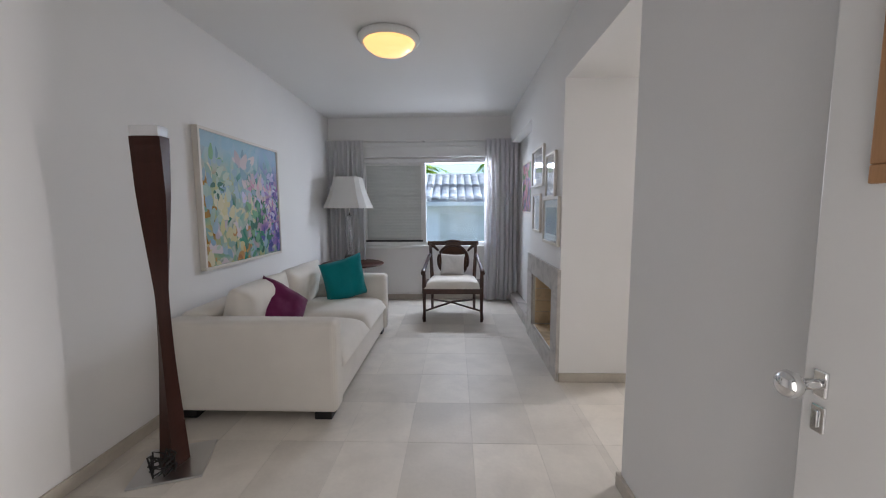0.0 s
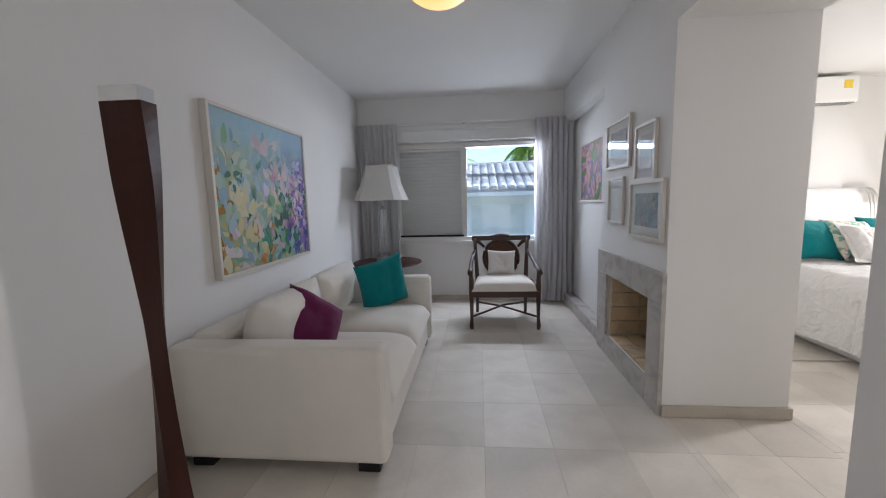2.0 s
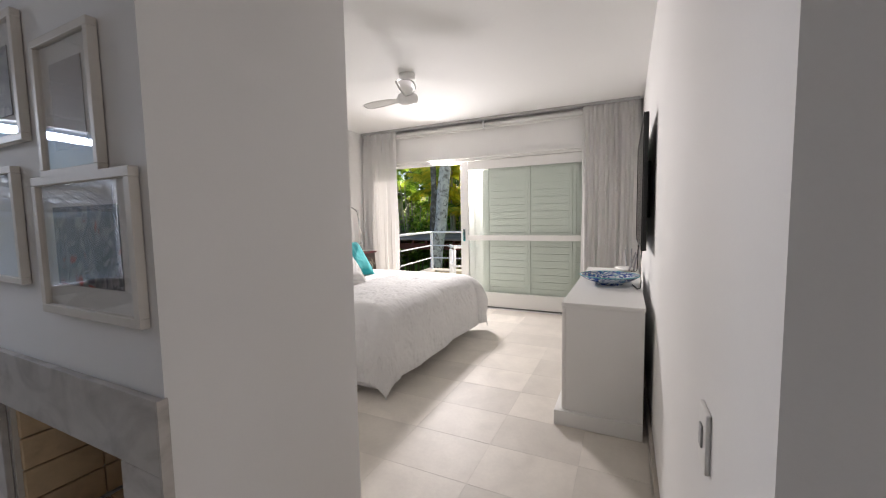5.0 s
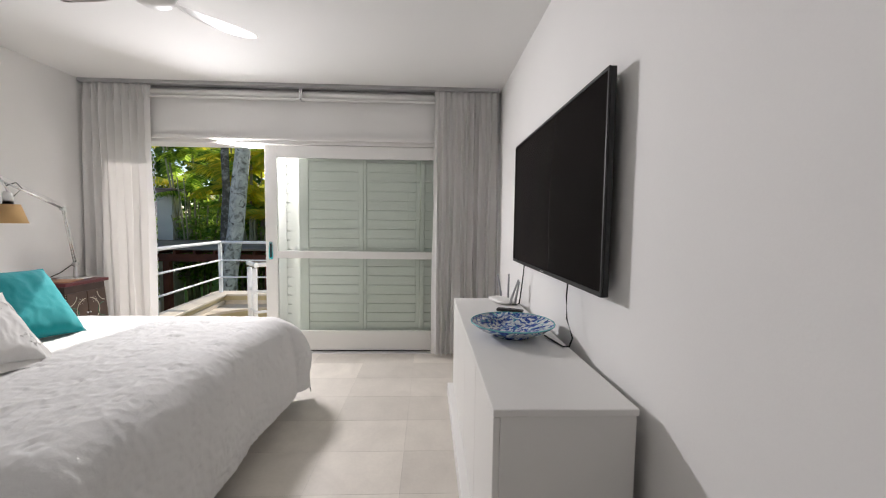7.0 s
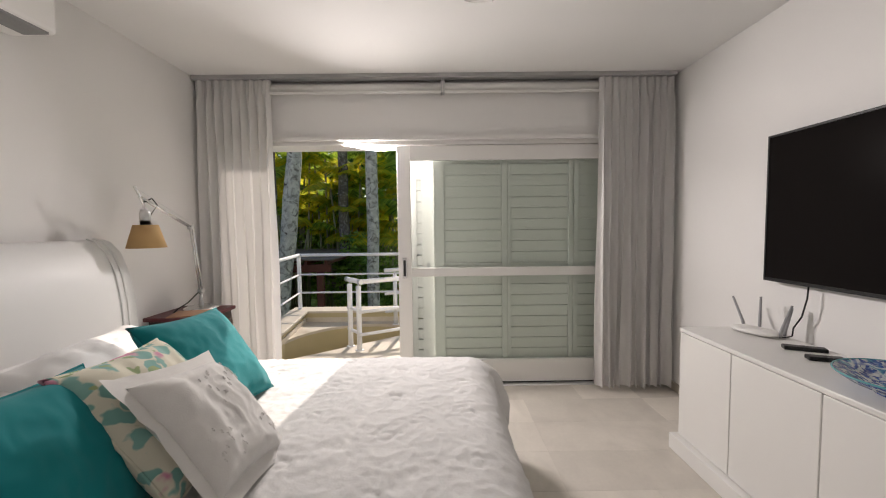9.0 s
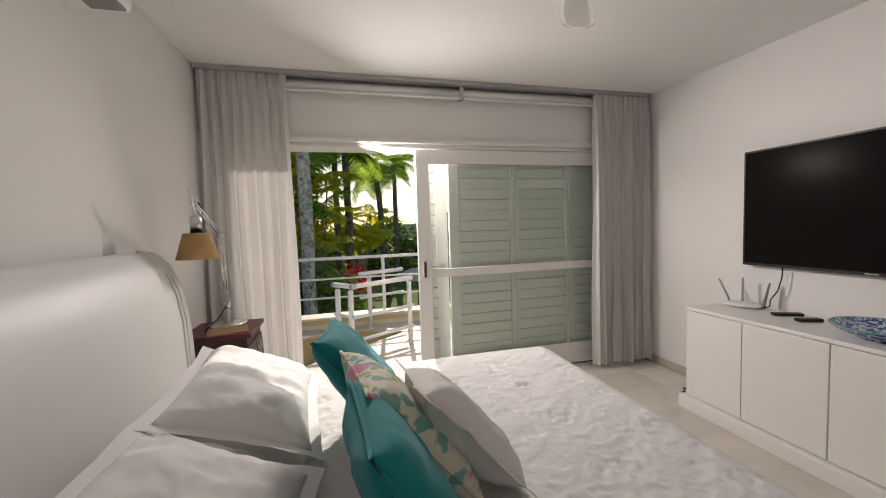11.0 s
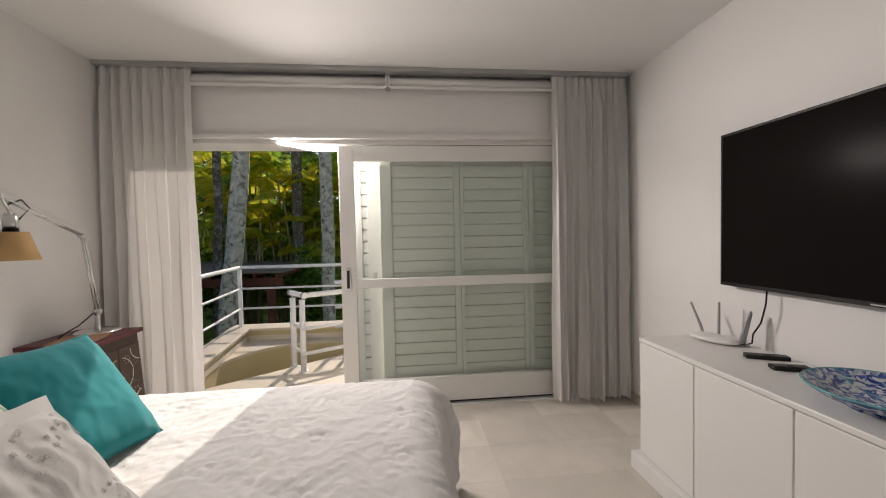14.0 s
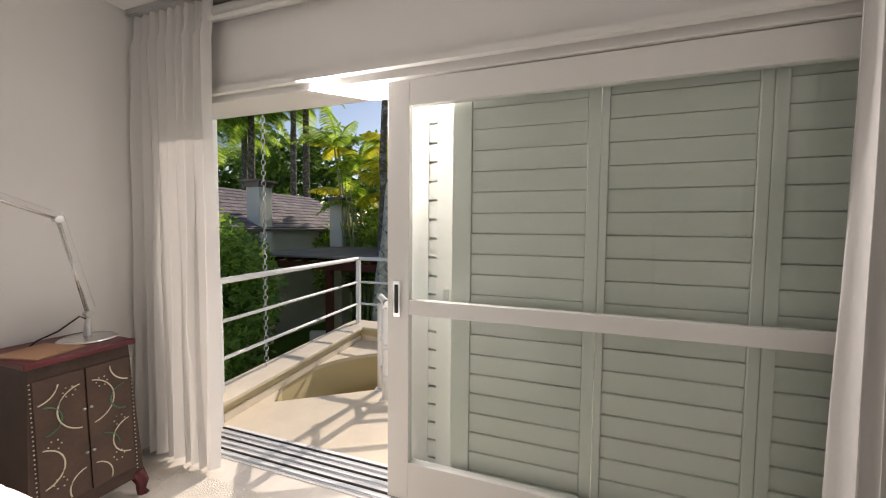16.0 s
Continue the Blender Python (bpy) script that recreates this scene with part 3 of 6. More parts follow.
def paint_flowers(t, w, h, depth, seed):
    """Blooms of petal-shaped strokes in thin layers; u from the sofa's near end, v upwards, in shares of the canvas."""
    rng = random.Random(seed)
    hues = {
        "sage": ((0.20, 0.34, 0.30), (0.44, 0.53, 0.43)), "cream": ((0.52, 0.47, 0.22), (0.62, 0.58, 0.40)), "haze": ((0.17, 0.31, 0.40), (0.33, 0.45, 0.52)),
        "blush": ((0.46, 0.38, 0.42), (0.62, 0.55, 0.55)), "forest": ((0.004, 0.07, 0.045), (0.02, 0.17, 0.10)), "leaf": ((0.07, 0.26, 0.17), (0.22, 0.42, 0.22)),
        "violet": ((0.16, 0.09, 0.32), (0.34, 0.22, 0.50)), "indigo": ((0.03, 0.04, 0.20), (0.12, 0.14, 0.42)), "rose": ((0.48, 0.20, 0.34), (0.68, 0.42, 0.50)),
        "lilac": ((0.36, 0.36, 0.58), (0.56, 0.52, 0.70)), "ochre": ((0.36, 0.15, 0.04), (0.62, 0.36, 0.12))}
    blooms = [(0.50, 0.70, 0.20, 26, "haze haze blush"), (0.80, 0.70, 0.16, 30, "haze lilac haze"), (0.12, 0.74, 0.16, 14, "sage leaf haze"),
              (0.12, 0.55, 0.22, 26, "sage cream haze"), (0.14, 0.58, 0.08, 4, "forest"), (0.22, 0.60, 0.05, 3, "forest"), (0.40, 0.58, 0.17, 18, "haze sage sage"),
              (0.28, 0.38, 0.18, 22, "cream cream sage"), (0.62, 0.58, 0.19, 40, "blush blush rose lilac"), (0.54, 0.42, 0.12, 16, "leaf sage cream"),
              (0.70, 0.42, 0.12, 16, "forest leaf forest"), (0.66, 0.27, 0.14, 20, "leaf forest forest"), (0.16, 0.60, 0.10, 5, "forest"), (0.16, 0.14, 0.18, 26, "sage blush cream haze"),
              (0.40, 0.20, 0.14, 22, "ochre cream sage blush"), (0.44, 0.06, 0.12, 14, "ochre ochre leaf"), (0.05, 0.10, 0.10, 6, "ochre"), (0.62, 0.12, 0.14, 18, "sage leaf haze"),
              (0.78, 0.14, 0.13, 18, "indigo haze forest"), (0.92, 0.14, 0.14, 26, "indigo violet"), (0.90, 0.36, 0.15, 46, "violet rose lilac indigo"), (0.86, 0.54, 0.14, 44, "rose lilac violet blush"),
              (0.96, 0.58, 0.08, 20, "violet indigo lilac"), (0.80, 0.34, 0.06, 14, "blush rose")]
    bm, order = bmesh.new(), list(hues)
    lift = 0
    for u0, v0, r, count, mix in blooms:
        names = mix.split()
        for k in range(count):
            a = rng.uniform(0, 2 * math.pi)
            d = r * math.sqrt(rng.random())
            L = r * rng.uniform(0.28, 0.75) * (0.8 if count > 30 else 1.1)
            W = L * rng.uniform(0.28, 0.55)
            turn = a + rng.uniform(-0.7, 0.7) if rng.random() < 0.7 else math.pi / 2 + rng.uniform(-0.5, 0.5)
            bend = rng.uniform(-0.5, 0.5)
            lift += 1
            y = depth + 0.0008 + lift * 0.000012
            ring = []
            for q in range(14):
                g = q * 2 * math.pi / 14
                px = L * 0.5 * math.cos(g)
                py = W * 0.5 * math.sin(g) * (1.15 - 0.5 * math.cos(g)) + bend * px * px / L + W * 0.08 * rng.uniform(-1, 1)
                x = (u0 + (d * math.cos(a)) * h / w) * w + px * math.cos(turn) - py * math.sin(turn)
                z = (v0 + d * math.sin(a)) * h + px * math.sin(turn) + py * math.cos(turn)
                ring.append((min(max(x, 0.004), w - 0.004), min(max(z, 0.004), h - 0.004)))
            face = bm.faces.new([bm.verts.new((w / 2 - x, y, z)) for x, z in ring])
            face.material_index = order.index(rng.choice(names))
    mats = [pigment(k + "_oil", *hues[k]) for k in order]
    strokes = part("paint_layer", bm, mats[0], t)
    for m in mats[1:]:
        strokes.data.materials.append(m)
    strokes.location = (0, 0, 0.022)
    tagged(strokes, "layered petal-shaped oil paint strokes", kind="stuff")


paint_flowers(flower_art, 1.166, 0.986, 0.0315, 5)
framed("picture", (1.533, 4.272, 1.525), 90, 0.49, 0.36, 0.022, 0.022, FRAMEWOOD, ART3, "small framed engraving with white mount on the chimney breast", 0.06)
framed("picture", (1.533, 3.78, 1.41), 90, 0.305, 0.36, 0.022, 0.02, FRAMEWOOD, ART4, "small framed grey wash drawing with white mount", 0.05)
framed("picture", (1.533, 4.285, 1.105), 90, 0.32, 0.355, 0.022, 0.02, FRAMEWOOD, PAPER, "small framed pale sheet under glass", 0.04)
framed("picture", (1.533, 3.75, 1.035), 90, 0.50, 0.38, 0.022, 0.024, FRAMEWOOD, ART3, "framed plant engraving with wide white mount", 0.06)
framed("picture", (1.658, 5.37, 1.27), 90, 0.79, 0.63, 0.025, 0.02, FRAMEWOOD, ART2, "framed pink flower print on the recess wall")


def make_floor_lamp():
    t = thing("floor_lamp", (-0.715, 2.45, 0), "tall twisted mahogany floor lamp on a steel plate", "lamp", rz=20)
    part("base_plate", B(-0.16, 0.16, -0.16, 0.16, 0, 0.012, bevel=0.003), STEEL, t, "brushed steel base plate")
    bm = bmesh.new()
    def col(u, v):
        z = 0.012 + v * 1.66
        w = 0.047 - 0.020 * math.sin(math.pi * min(1, v / 0.85)) ** 1.2 + 0.026 * max(0, v - 0.55) / 0.45
        d = 0.046 - 0.012 * v - 0.014 * math.sin(math.pi * v)
        a = radians(60 - 78 * v)
        c = [(-w, -d), (w, -d), (w, d), (-w, d)][int(round(u * 4)) % 4]
        return Vector((c[0] * math.cos(a) - c[1] * math.sin(a), c[0] * math.sin(a) + c[1] * math.cos(a), z))
    g = surface(bm, col, 4, 40, smooth=False)
    bmesh.ops.remove_doubles(bm, verts=bm.verts, dist=0.0005)
    bmesh.ops.recalc_face_normals(bm, faces=bm.faces)
    part("column", bm, REDWOOD, t)
    part("top", B(-0.068, 0.068, -0.036, 0.036, 1.672, 1.722, bevel=0.003, m=pose(0, 0, 0, 0, 0, -18)), STEEL, t, "steel lamp head")
    pts = [(-0.02 + 0.05 * math.cos(i * 0.55) * (1 + 0.3 * math.sin(i * 1.7)), -0.115 + 0.035 * math.sin(i * 0.55), 0.03 + 0.022 * (i % 7) * 0.8) for i in range(56)]
    part("cable", sweep(bmesh.new(), pts, 0.004, 6), CABLE, t, "black cable coiled on the base")


make_floor_lamp()


def make_armchair():
    t = thing("armchair", (0.72, 5.0, 0), "dark carved wooden armchair with white seat and oval cane back", "armchair")
    W = DARKWOOD
    for s in (-1, 1):
        part("front_leg", sweep(bmesh.new(), [(s * 0.335, 0.03, 0), (s * 0.34, 0.03, 0.04), (s * 0.335, 0.03, 0.12), (s * 0.335, 0.03, 0.30), (s * 0.335, 0.03, 0.43), (s * 0.338, 0.03, 0.58)],
                                [0.018, 0.022, 0.017, 0.022, 0.026, 0.02], 10), W, t)
        part("back_leg", sweep(bmesh.new(), [(s * 0.28, 0.66, 0), (s * 0.275, 0.60, 0.25), (s * 0.275, 0.58, 0.42), (s * 0.30, 0.65, 0.88)], [0.018, 0.022, 0.025, 0.02], 10), W, t)
        part("armrest", sweep(bmesh.new(), [(s * 0.345, -0.01, 0.585), (s * 0.345, 0.06, 0.60), (s * 0.345, 0.2, 0.605), (s * 0.335, 0.40, 0.65), (s * 0.31, 0.58, 0.72), (s * 0.295, 0.64, 0.74)],
                              [0.026, 0.028, 0.022, 0.02, 0.02, 0.018], 10), W, t)
    part("front_rail", B(-0.33, 0.33, 0.01, 0.05, 0.335, 0.41, bevel=0.006), W, t)
    for s in (-1, 1):
        part("side_rail", B(s * 0.33 - 0.02, s * 0.33 + 0.02, 0.05, 0.60, 0.34, 0.41, bevel=0.006), W, t)
    part("back_rail", B(-0.28, 0.28, 0.57, 0.60, 0.34, 0.41, bevel=0.006), W, t)
    part("stretcher", sweep(bmesh.new(), [(-0.335, 0.03, 0.13), (0.0, 0.32, 0.175), (0.275, 0.62, 0.13)], 0.012, 8), W, t)
    part("stretcher", sweep(bmesh.new(), [(0.335, 0.03, 0.13), (0.0, 0.32, 0.16), (-0.275, 0.62, 0.13)], 0.012, 8), W, t)
    m = pose(0, 0.595, 0.42, -8, 0, 0)
    top = B(-0.335, 0.335, -0.018, 0.018, 0.435, 0.49, bevel=0.008, m=m)
    sweep(top, [m @ Vector((x, -0.02, 0.475 + 0.02 * math.cos(x * 14))) for x in [i * 0.02 - 0.11 for i in range(12)]], 0.016, 8)
    part("top_rail", top, W, t, "carved top rail")
    ring = [m @ Vector((0.195 * math.cos(a), 0, 0.235 + 0.205 * math.sin(a))) for a in [i * math.pi / 18 for i in range(37)]]
    part("oval_frame", sweep(bmesh.new(), ring, 0.02, 8), W, t)
    bm = bmesh.new()
    surface(bm, lambda u, v: m @ Vector((0.19 * u * math.cos(v * 2 * math.pi), 0.004, 0.235 + 0.2 * u * math.sin(v * 2 * math.pi))), 6, 32)
    part("cane_panel", bm, mat("cane", (0.10, 0.045, 0.025), 0.6, 0, 0.4, 40, 0.6, 200), t, "dark woven cane")
    for s in (-1, 1):
        part("bracket", sweep(bmesh.new(), [m @ Vector((s * 0.30, 0, 0.435)), m @ Vector((s * 0.25, 0, 0.42)), m @ Vector((s * 0.19, 0, 0.36))], [0.03, 0.022, 0.014], 8), W, t)
    bm = bmesh.new()
    def seat(u, v):
        a, b = u * 2 - 1, v * 2 - 1
        k = max(0, (1 - a ** 6) * (1 - b ** 6)) ** 0.4
        return Vector((a * (0.335 - 0.05 * v), 0.0 + v * 0.58, 0.40 + 0.095 * k))
    surface(bm, seat, 24, 20)
    part("seat", bm, SOFA, t, "white cotton seat pad")


make_armchair()
solid("throw_pillow", pillow(bmesh.new(), 0.31, 0.28, 0.11, 3), cloth("white_embroidered", (0.74, 0.71, 0.68)), None, "small white embroidered cushion on the armchair", "cushion",
      m=pose(0.71, 5.44, 0.485, -18, 2, 0))


def make_side_table():
    t = thing("side_table", (-0.655, 5.78, 0), "round dark mahogany pedestal side table", "table")
    part("tabletop", lathe(bmesh.new(), [(0, 0.575), (0.40, 0.575), (0.42, 0.583), (0.42, 0.593), (0.41, 0.60), (0, 0.60)], 48), REDWOOD, t)
    part("pedestal", lathe(bmesh.new(), [(0.06, 0.10), (0.05, 0.2), (0.035, 0.3), (0.05, 0.45), (0.08, 0.575)], 20), REDWOOD, t)
    for k in range(3):
        a = k * 2.094 + 0.5
        part("foot", sweep(bmesh.new(), [(0.03 * math.cos(a), 0.03 * math.sin(a), 0.16), (0.18 * math.cos(a), 0.18 * math.sin(a), 0.08), (0.28 * math.cos(a), 0.28 * math.sin(a), 0.018)], [0.03, 0.024, 0.018], 8), REDWOOD, t)


make_side_table()


def make_table_lamp():
    t = thing("table_lamp", (-0.71, 5.88, 0.60), "crystal table lamp with white square shade", "lamp")
    part("base", lathe(bmesh.new(), [(0.0, 0.0), (0.10, 0.0), (0.105, 0.012), (0.085, 0.05), (0.058, 0.12), (0.042, 0.22), (0.036, 0.36), (0.037, 0.52), (0.042, 0.62), (0.03, 0.65), (0, 0.66)], 72, flute=0.07), CRYSTAL, t, "fluted clear crystal")
    part("stem", sweep(bmesh.new(), [(0, 0, 0.65), (0, 0, 0.80)], 0.012, 10), CHROME, t)
    bm = bmesh.new()
    def sh(u, v):
        r = 0.292 - (0.292 - 0.165) * v + 0.02 * math.sin(v * math.pi) * -0.6
        i = int(round(u * 8)) % 8
        c = r * 0.72
        pt = [(r, -c), (r, c), (c, r), (-c, r), (-r, c), (-r, -c), (-c, -r), (c, -r)][i]
        return Vector((pt[0], pt[1], 0.745 + v * 0.415))
    surface(bm, sh, 8, 8, smooth=False)
    part("shade", bm, SHADE, t, "off-white fabric shade")
    for z, r in ((0.745, 0.292), (1.16, 0.165)):
        c = r * 0.72
        ring = sweep(bmesh.new(), [(r, -c, z), (r, c, z), (c, r, z), (-c, r, z), (-r, c, z), (-r, -c, z), (-c, -r, z), (c, -r, z), (r, -c, z)], 0.004, 6)
        part("shade_rim", ring, SHADE, t)


make_table_lamp()


def make_curtain(name, at, rz, width, height, folds, material, label, seed, flare=0.0):
    """A pleated curtain: local x along the rod, y out, z up from the hem."""
    t = thing(name, at, label, "curtain", rz=rz)
    bm = bmesh.new()
    def fn(u, v):
        drift = 0.55 * noise.noise((u * folds * 0.45, v * 0.9, seed)) + 0.25 * noise.noise((u * folds, v * 2.2, seed + 3))
        ph = (u * folds + drift * (1 - 0.7 * v)) * 2 * math.pi
        size = 0.65 + 0.75 * abs(noise.noise((math.floor(u * folds + 0.25) * 0.73 + 0.4, 0.3, seed))) * 1.6
        amp = 0.043 * size * (0.7 + 0.3 * (1 - v))
        w = width * (1 + flare * (1 - v))
        x = (u - 0.5) * w + 0.010 * math.sin(ph * 0.5 + v * 3 + seed) * (1 - v) + 0.008 * math.sin(ph * 2 + 0.6)
        y = amp * (math.sin(ph) + 0.30 * math.sin(2 * ph + 0.9 + drift)) + 0.012 * noise.noise((u * 9, v * 3.5, seed + 9))
        if v > 0.93:
            k = min(1.0, (v - 0.93) / 0.03)
            pinch = max(0.0, math.cos(u * folds * 2 * math.pi)) ** 3
            y = y * (1 - 0.55 * k) + k * pinch * (0.016 + 0.012 * math.sin(u * folds * 18 * math.pi))
        return Vector((x, y, v * height + (0.010 * noise.noise((u * folds * 2, 1, seed)) if v > 0.99 else 0)))
    surface(bm, fn, folds * 24, 44)
    part("fabric", bm, material, t)
    hd = bmesh.new()
    surface(hd, lambda u, v: fn(u, 0.962 + v * 0.045) + Vector((0, 0.004, 0)), folds * 24, 2)
    part("heading", hd, material, t, "gathered pleat heading tape")
    return t


make_curtain("curtain", (-0.80, 6.09, 0.02), 180, 0.53, 2.25, 8, CURTAIN2, "greyish white pleated curtain beside the shutter", 1, 0.04)
make_curtain("curtain", (1.40, 6.09, 0.02), 180, 0.46, 2.26, 7, CURTAIN2, "sheer greyish white curtain half across the window", 2, 0.02)
rod = thing("curtain_rod", (0.3, 6.10, 2.285), "slim curtain track over the sitting room window", "curtain rod")
part("rail", B(-1.37, 1.35, -0.012, 0.012, -0.008, 0.012, bevel=0.002), WHITE, rod)
for x in (-1.2, 0.0, 1.2):
    part("bracket", B(x - 0.012, x + 0.012, 0.012, 0.118, -0.006, 0.008), WHITE, rod)

cl = thing("ceiling_lamp", (0.25, 3.67, H), "round frosted glass ceiling lamp with warm glow", "lamp")
part("rim", lathe(bmesh.new(), [(0.225, 0), (0.235, -0.012), (0.232, -0.03), (0.215, -0.05), (0.20, -0.052), (0.19, -0.045)], 40), WHITE, cl)
GLOW = mat("lit_frosted_glass", (0.85, 0.75, 0.55), 0.4, 0, 0.05, 6, 0)
gb = GLOW.node_tree.nodes["Principled BSDF"]
gb.inputs["Emission Color"].default_value, gb.inputs["Emission Strength"].default_value = (1.0, 0.50, 0.14, 1), 0.62
part("bowl", lathe(bmesh.new(), [(0.195, -0.045), (0.18, -0.075), (0.14, -0.105), (0.08, -0.122), (0.0, -0.128)], 40), GLOW, cl, "glowing amber frosted bowl")

# ---- bedroom: balcony door, shutters, blinds, curtains ----
sl = tagged(new("door_2"), "white sliding balcony door with two glass panes", "door", kind="structure")
bm = bmesh.new()
for b in [(6.18, 6.225, 4.545, 4.66, 0.03, 2.09), (6.18, 6.225, 2.56, 2.68, 0.03, 2.09), (6.18, 6.225, 2.68, 4.545, 1.968, 2.09), (6.18, 6.225, 2.68, 4.545, 0.968, 1.041), (6.18, 6.225, 2.68, 4.545, 0.03, 0.226)]:
    box(bm, *b, bevel=0.003)
part("door_frame", bm, WHITE, sl)
for z0, z1 in ((0.226, 0.968), (1.041, 1.968)):
    p = part("pane", B(6.198, 6.204, 2.68, 4.545, z0, z1), DOORPANE, sl)
    p.visible_shadow = False
hd = part("pull_handle", B(6.168, 6.18, 4.585, 4.625, 0.955, 1.135, bevel=0.003), CHROME, sl, "recessed chrome pull")
# no hollow is cut: a raised black strip paints its shade
part("recess", B(6.165, 6.169, 4.595, 4.615, 0.975, 1.115, bevel=0.001), BLACK, hd)
tr = tagged(new("door_frame"), "white door lining with grooved floor track", "door frame", kind="structure")
bm = bmesh.new()
for b in [(6.16, 6.415, 6.06, 6.12, 0.0, 2.16), (6.16, 6.415, 2.55, 2.56, 0.0, 2.16), (6.16, 6.415, 2.56, 6.06, 2.095, 2.16)]:
    box(bm, *b, bevel=0.003)
part("lining", bm, WHITE, tr)
trk = part("threshold", B(6.15, 6.44, 2.56, 6.06, -0.006, 0.004), ALU, tr, "white aluminium sliding track")
# raised strips; the black ones put the dark of the gaps into colour
for k in range(6):
    part("track_stripe", B(6.165 + k * 0.046, 6.177 + k * 0.046, 2.57, 6.05, 0.004, 0.012, bevel=0.002), BLACK if k % 2 else STEEL, trk)

# louvred shutter leaves behind the glass
slat_me = {}
def shutter(y0, y1, x0, lo, hi, name_label):
    s = tagged(new("shutter"), name_label, "shutter", "shutters behind the balcony door", "structure")
    s.location = (x0, y0, 0)
    w = y1 - y0
    bm = bmesh.new()
    for b in [(0, 0.04, 0, lo, 0.03, 2.08), (0, 0.04, w - hi, w, 0.03, 2.08), (0, 0.04, lo, w - hi, 1.99, 2.08), (0, 0.04, lo, w - hi, 0.03, 0.13)]:
        box(bm, *b, bevel=0.003)
    part("leaf_frame", bm, SHUT, s)
    # added board that keeps daylight out, so the slat gaps stay dark
    part("light_stop", B(0.036, 0.044, lo - 0.01, w - hi + 0.01, 0.10, 2.02), SHUT, s)
    key = round(w, 3)
    if key not in slat_me:
        slat_me[key] = mesh_of("slat", B(-0.009, 0.009, lo + 0.001, w - hi - 0.001, -0.0468, 0.0468, bevel=0.003), SHUT)
    z = 0.16
    while z < 2.0:
        o = new("slat", slat_me[key])
        o.parent = s
        o.matrix_local = pose(0.019, 0, z, 0, -5, 0)
        z += 0.0965
    return s


shutter(3.700, 4.352, 6.25, 0.05, 0.095, "pale green louvred shutter leaf closed behind the glass")
shutter(3.120, 3.698, 6.25, 0.04, 0.03, "pale green louvred shutter leaf closed behind the glass")
shutter(2.565, 3.118, 6.25, 0.06, 0.045, "pale green louvred shutter leaf closed behind the glass")
edge = tagged(new("shutter"), "folded white shutter edge with sunlit slat ends", "shutter", "shutters behind the balcony door", "structure")
edge.location = (6.33, 4.36, 0)
bm = bmesh.new()
# the last box is an added blocker against sun stripes through the slat ends
for b in [(0, 0.045, -0.01, 0.10, 0.03, 2.08), (0, 0.045, 0.145, 0.26, 0.03, 2.08), (0, 0.045, 0.10, 0.145, 0.03, 0.08), (0, 0.045, 0.10, 0.145, 2.03, 2.08), (0.032, 0.04, 0.10, 0.145, 0.08, 2.03)]:
    box(bm, *b, bevel=0.003)
part("leaf_frame", bm, WHITE, edge)
em = mesh_of("slat", B(0.004, 0.03, 0.098, 0.147, -0.043, 0.043, bevel=0.004), WHITE)
for k in range(20):
    o = new("slat", em)
    o.parent = edge
    o.location = (0, 0, 0.13 + k * 0.0965)
part("latch", B(-0.012, 0, 0.03, 0.06, 0.98, 1.08, bevel=0.002), STEEL, edge)

make_curtain("curtain", (6.045, 5.965, 0.03), -90, 0.61, 2.56, 9, CURTAIN3, "full length white linen curtain drawn aside by the balcony opening", 3, 0.05)
make_curtain("curtain", (6.045, 2.68, 0.03), -90, 0.62, 2.56, 11, CURTAIN, "full length pale grey linen curtain in front of the glazed door", 4, 0.03)
rd = thing("curtain_rod", (6.06, 4.32, 2.60), "grey curtain track below the bedroom ceiling", "curtain rod")
part("rail", B(-0.05, 0.05, -1.95, 1.95, 0.0, 0.03, bevel=0.003), mat("grey_track", (0.42, 0.42, 0.42), 0.5, 0.3), rd)
for y0, y1 in ((4.275, 5.72), (2.90, 4.245)):
    rl = thing("roller_blind", (6.095, (y0 + y1) / 2, 2.54), "white roller blind rolled up over the door", "blind", "roller blinds")
    h = (y1 - y0) / 2
    part("roll", sweep(bmesh.new(), [(0, -h, 0), (0, h, 0)], 0.038, 20), WHITE, rl)
    part("hem_bar", B(-0.045, -0.03, -h, h, -0.055, -0.035, bevel=0.003), WHITE, rl)
    part("bracket", B(-0.04, 0.045, (-h - 0.012) if y0 > 4 else (h), (-h) if y0 > 4 else (h + 0.012), -0.045, 0.06), STEEL, rl)


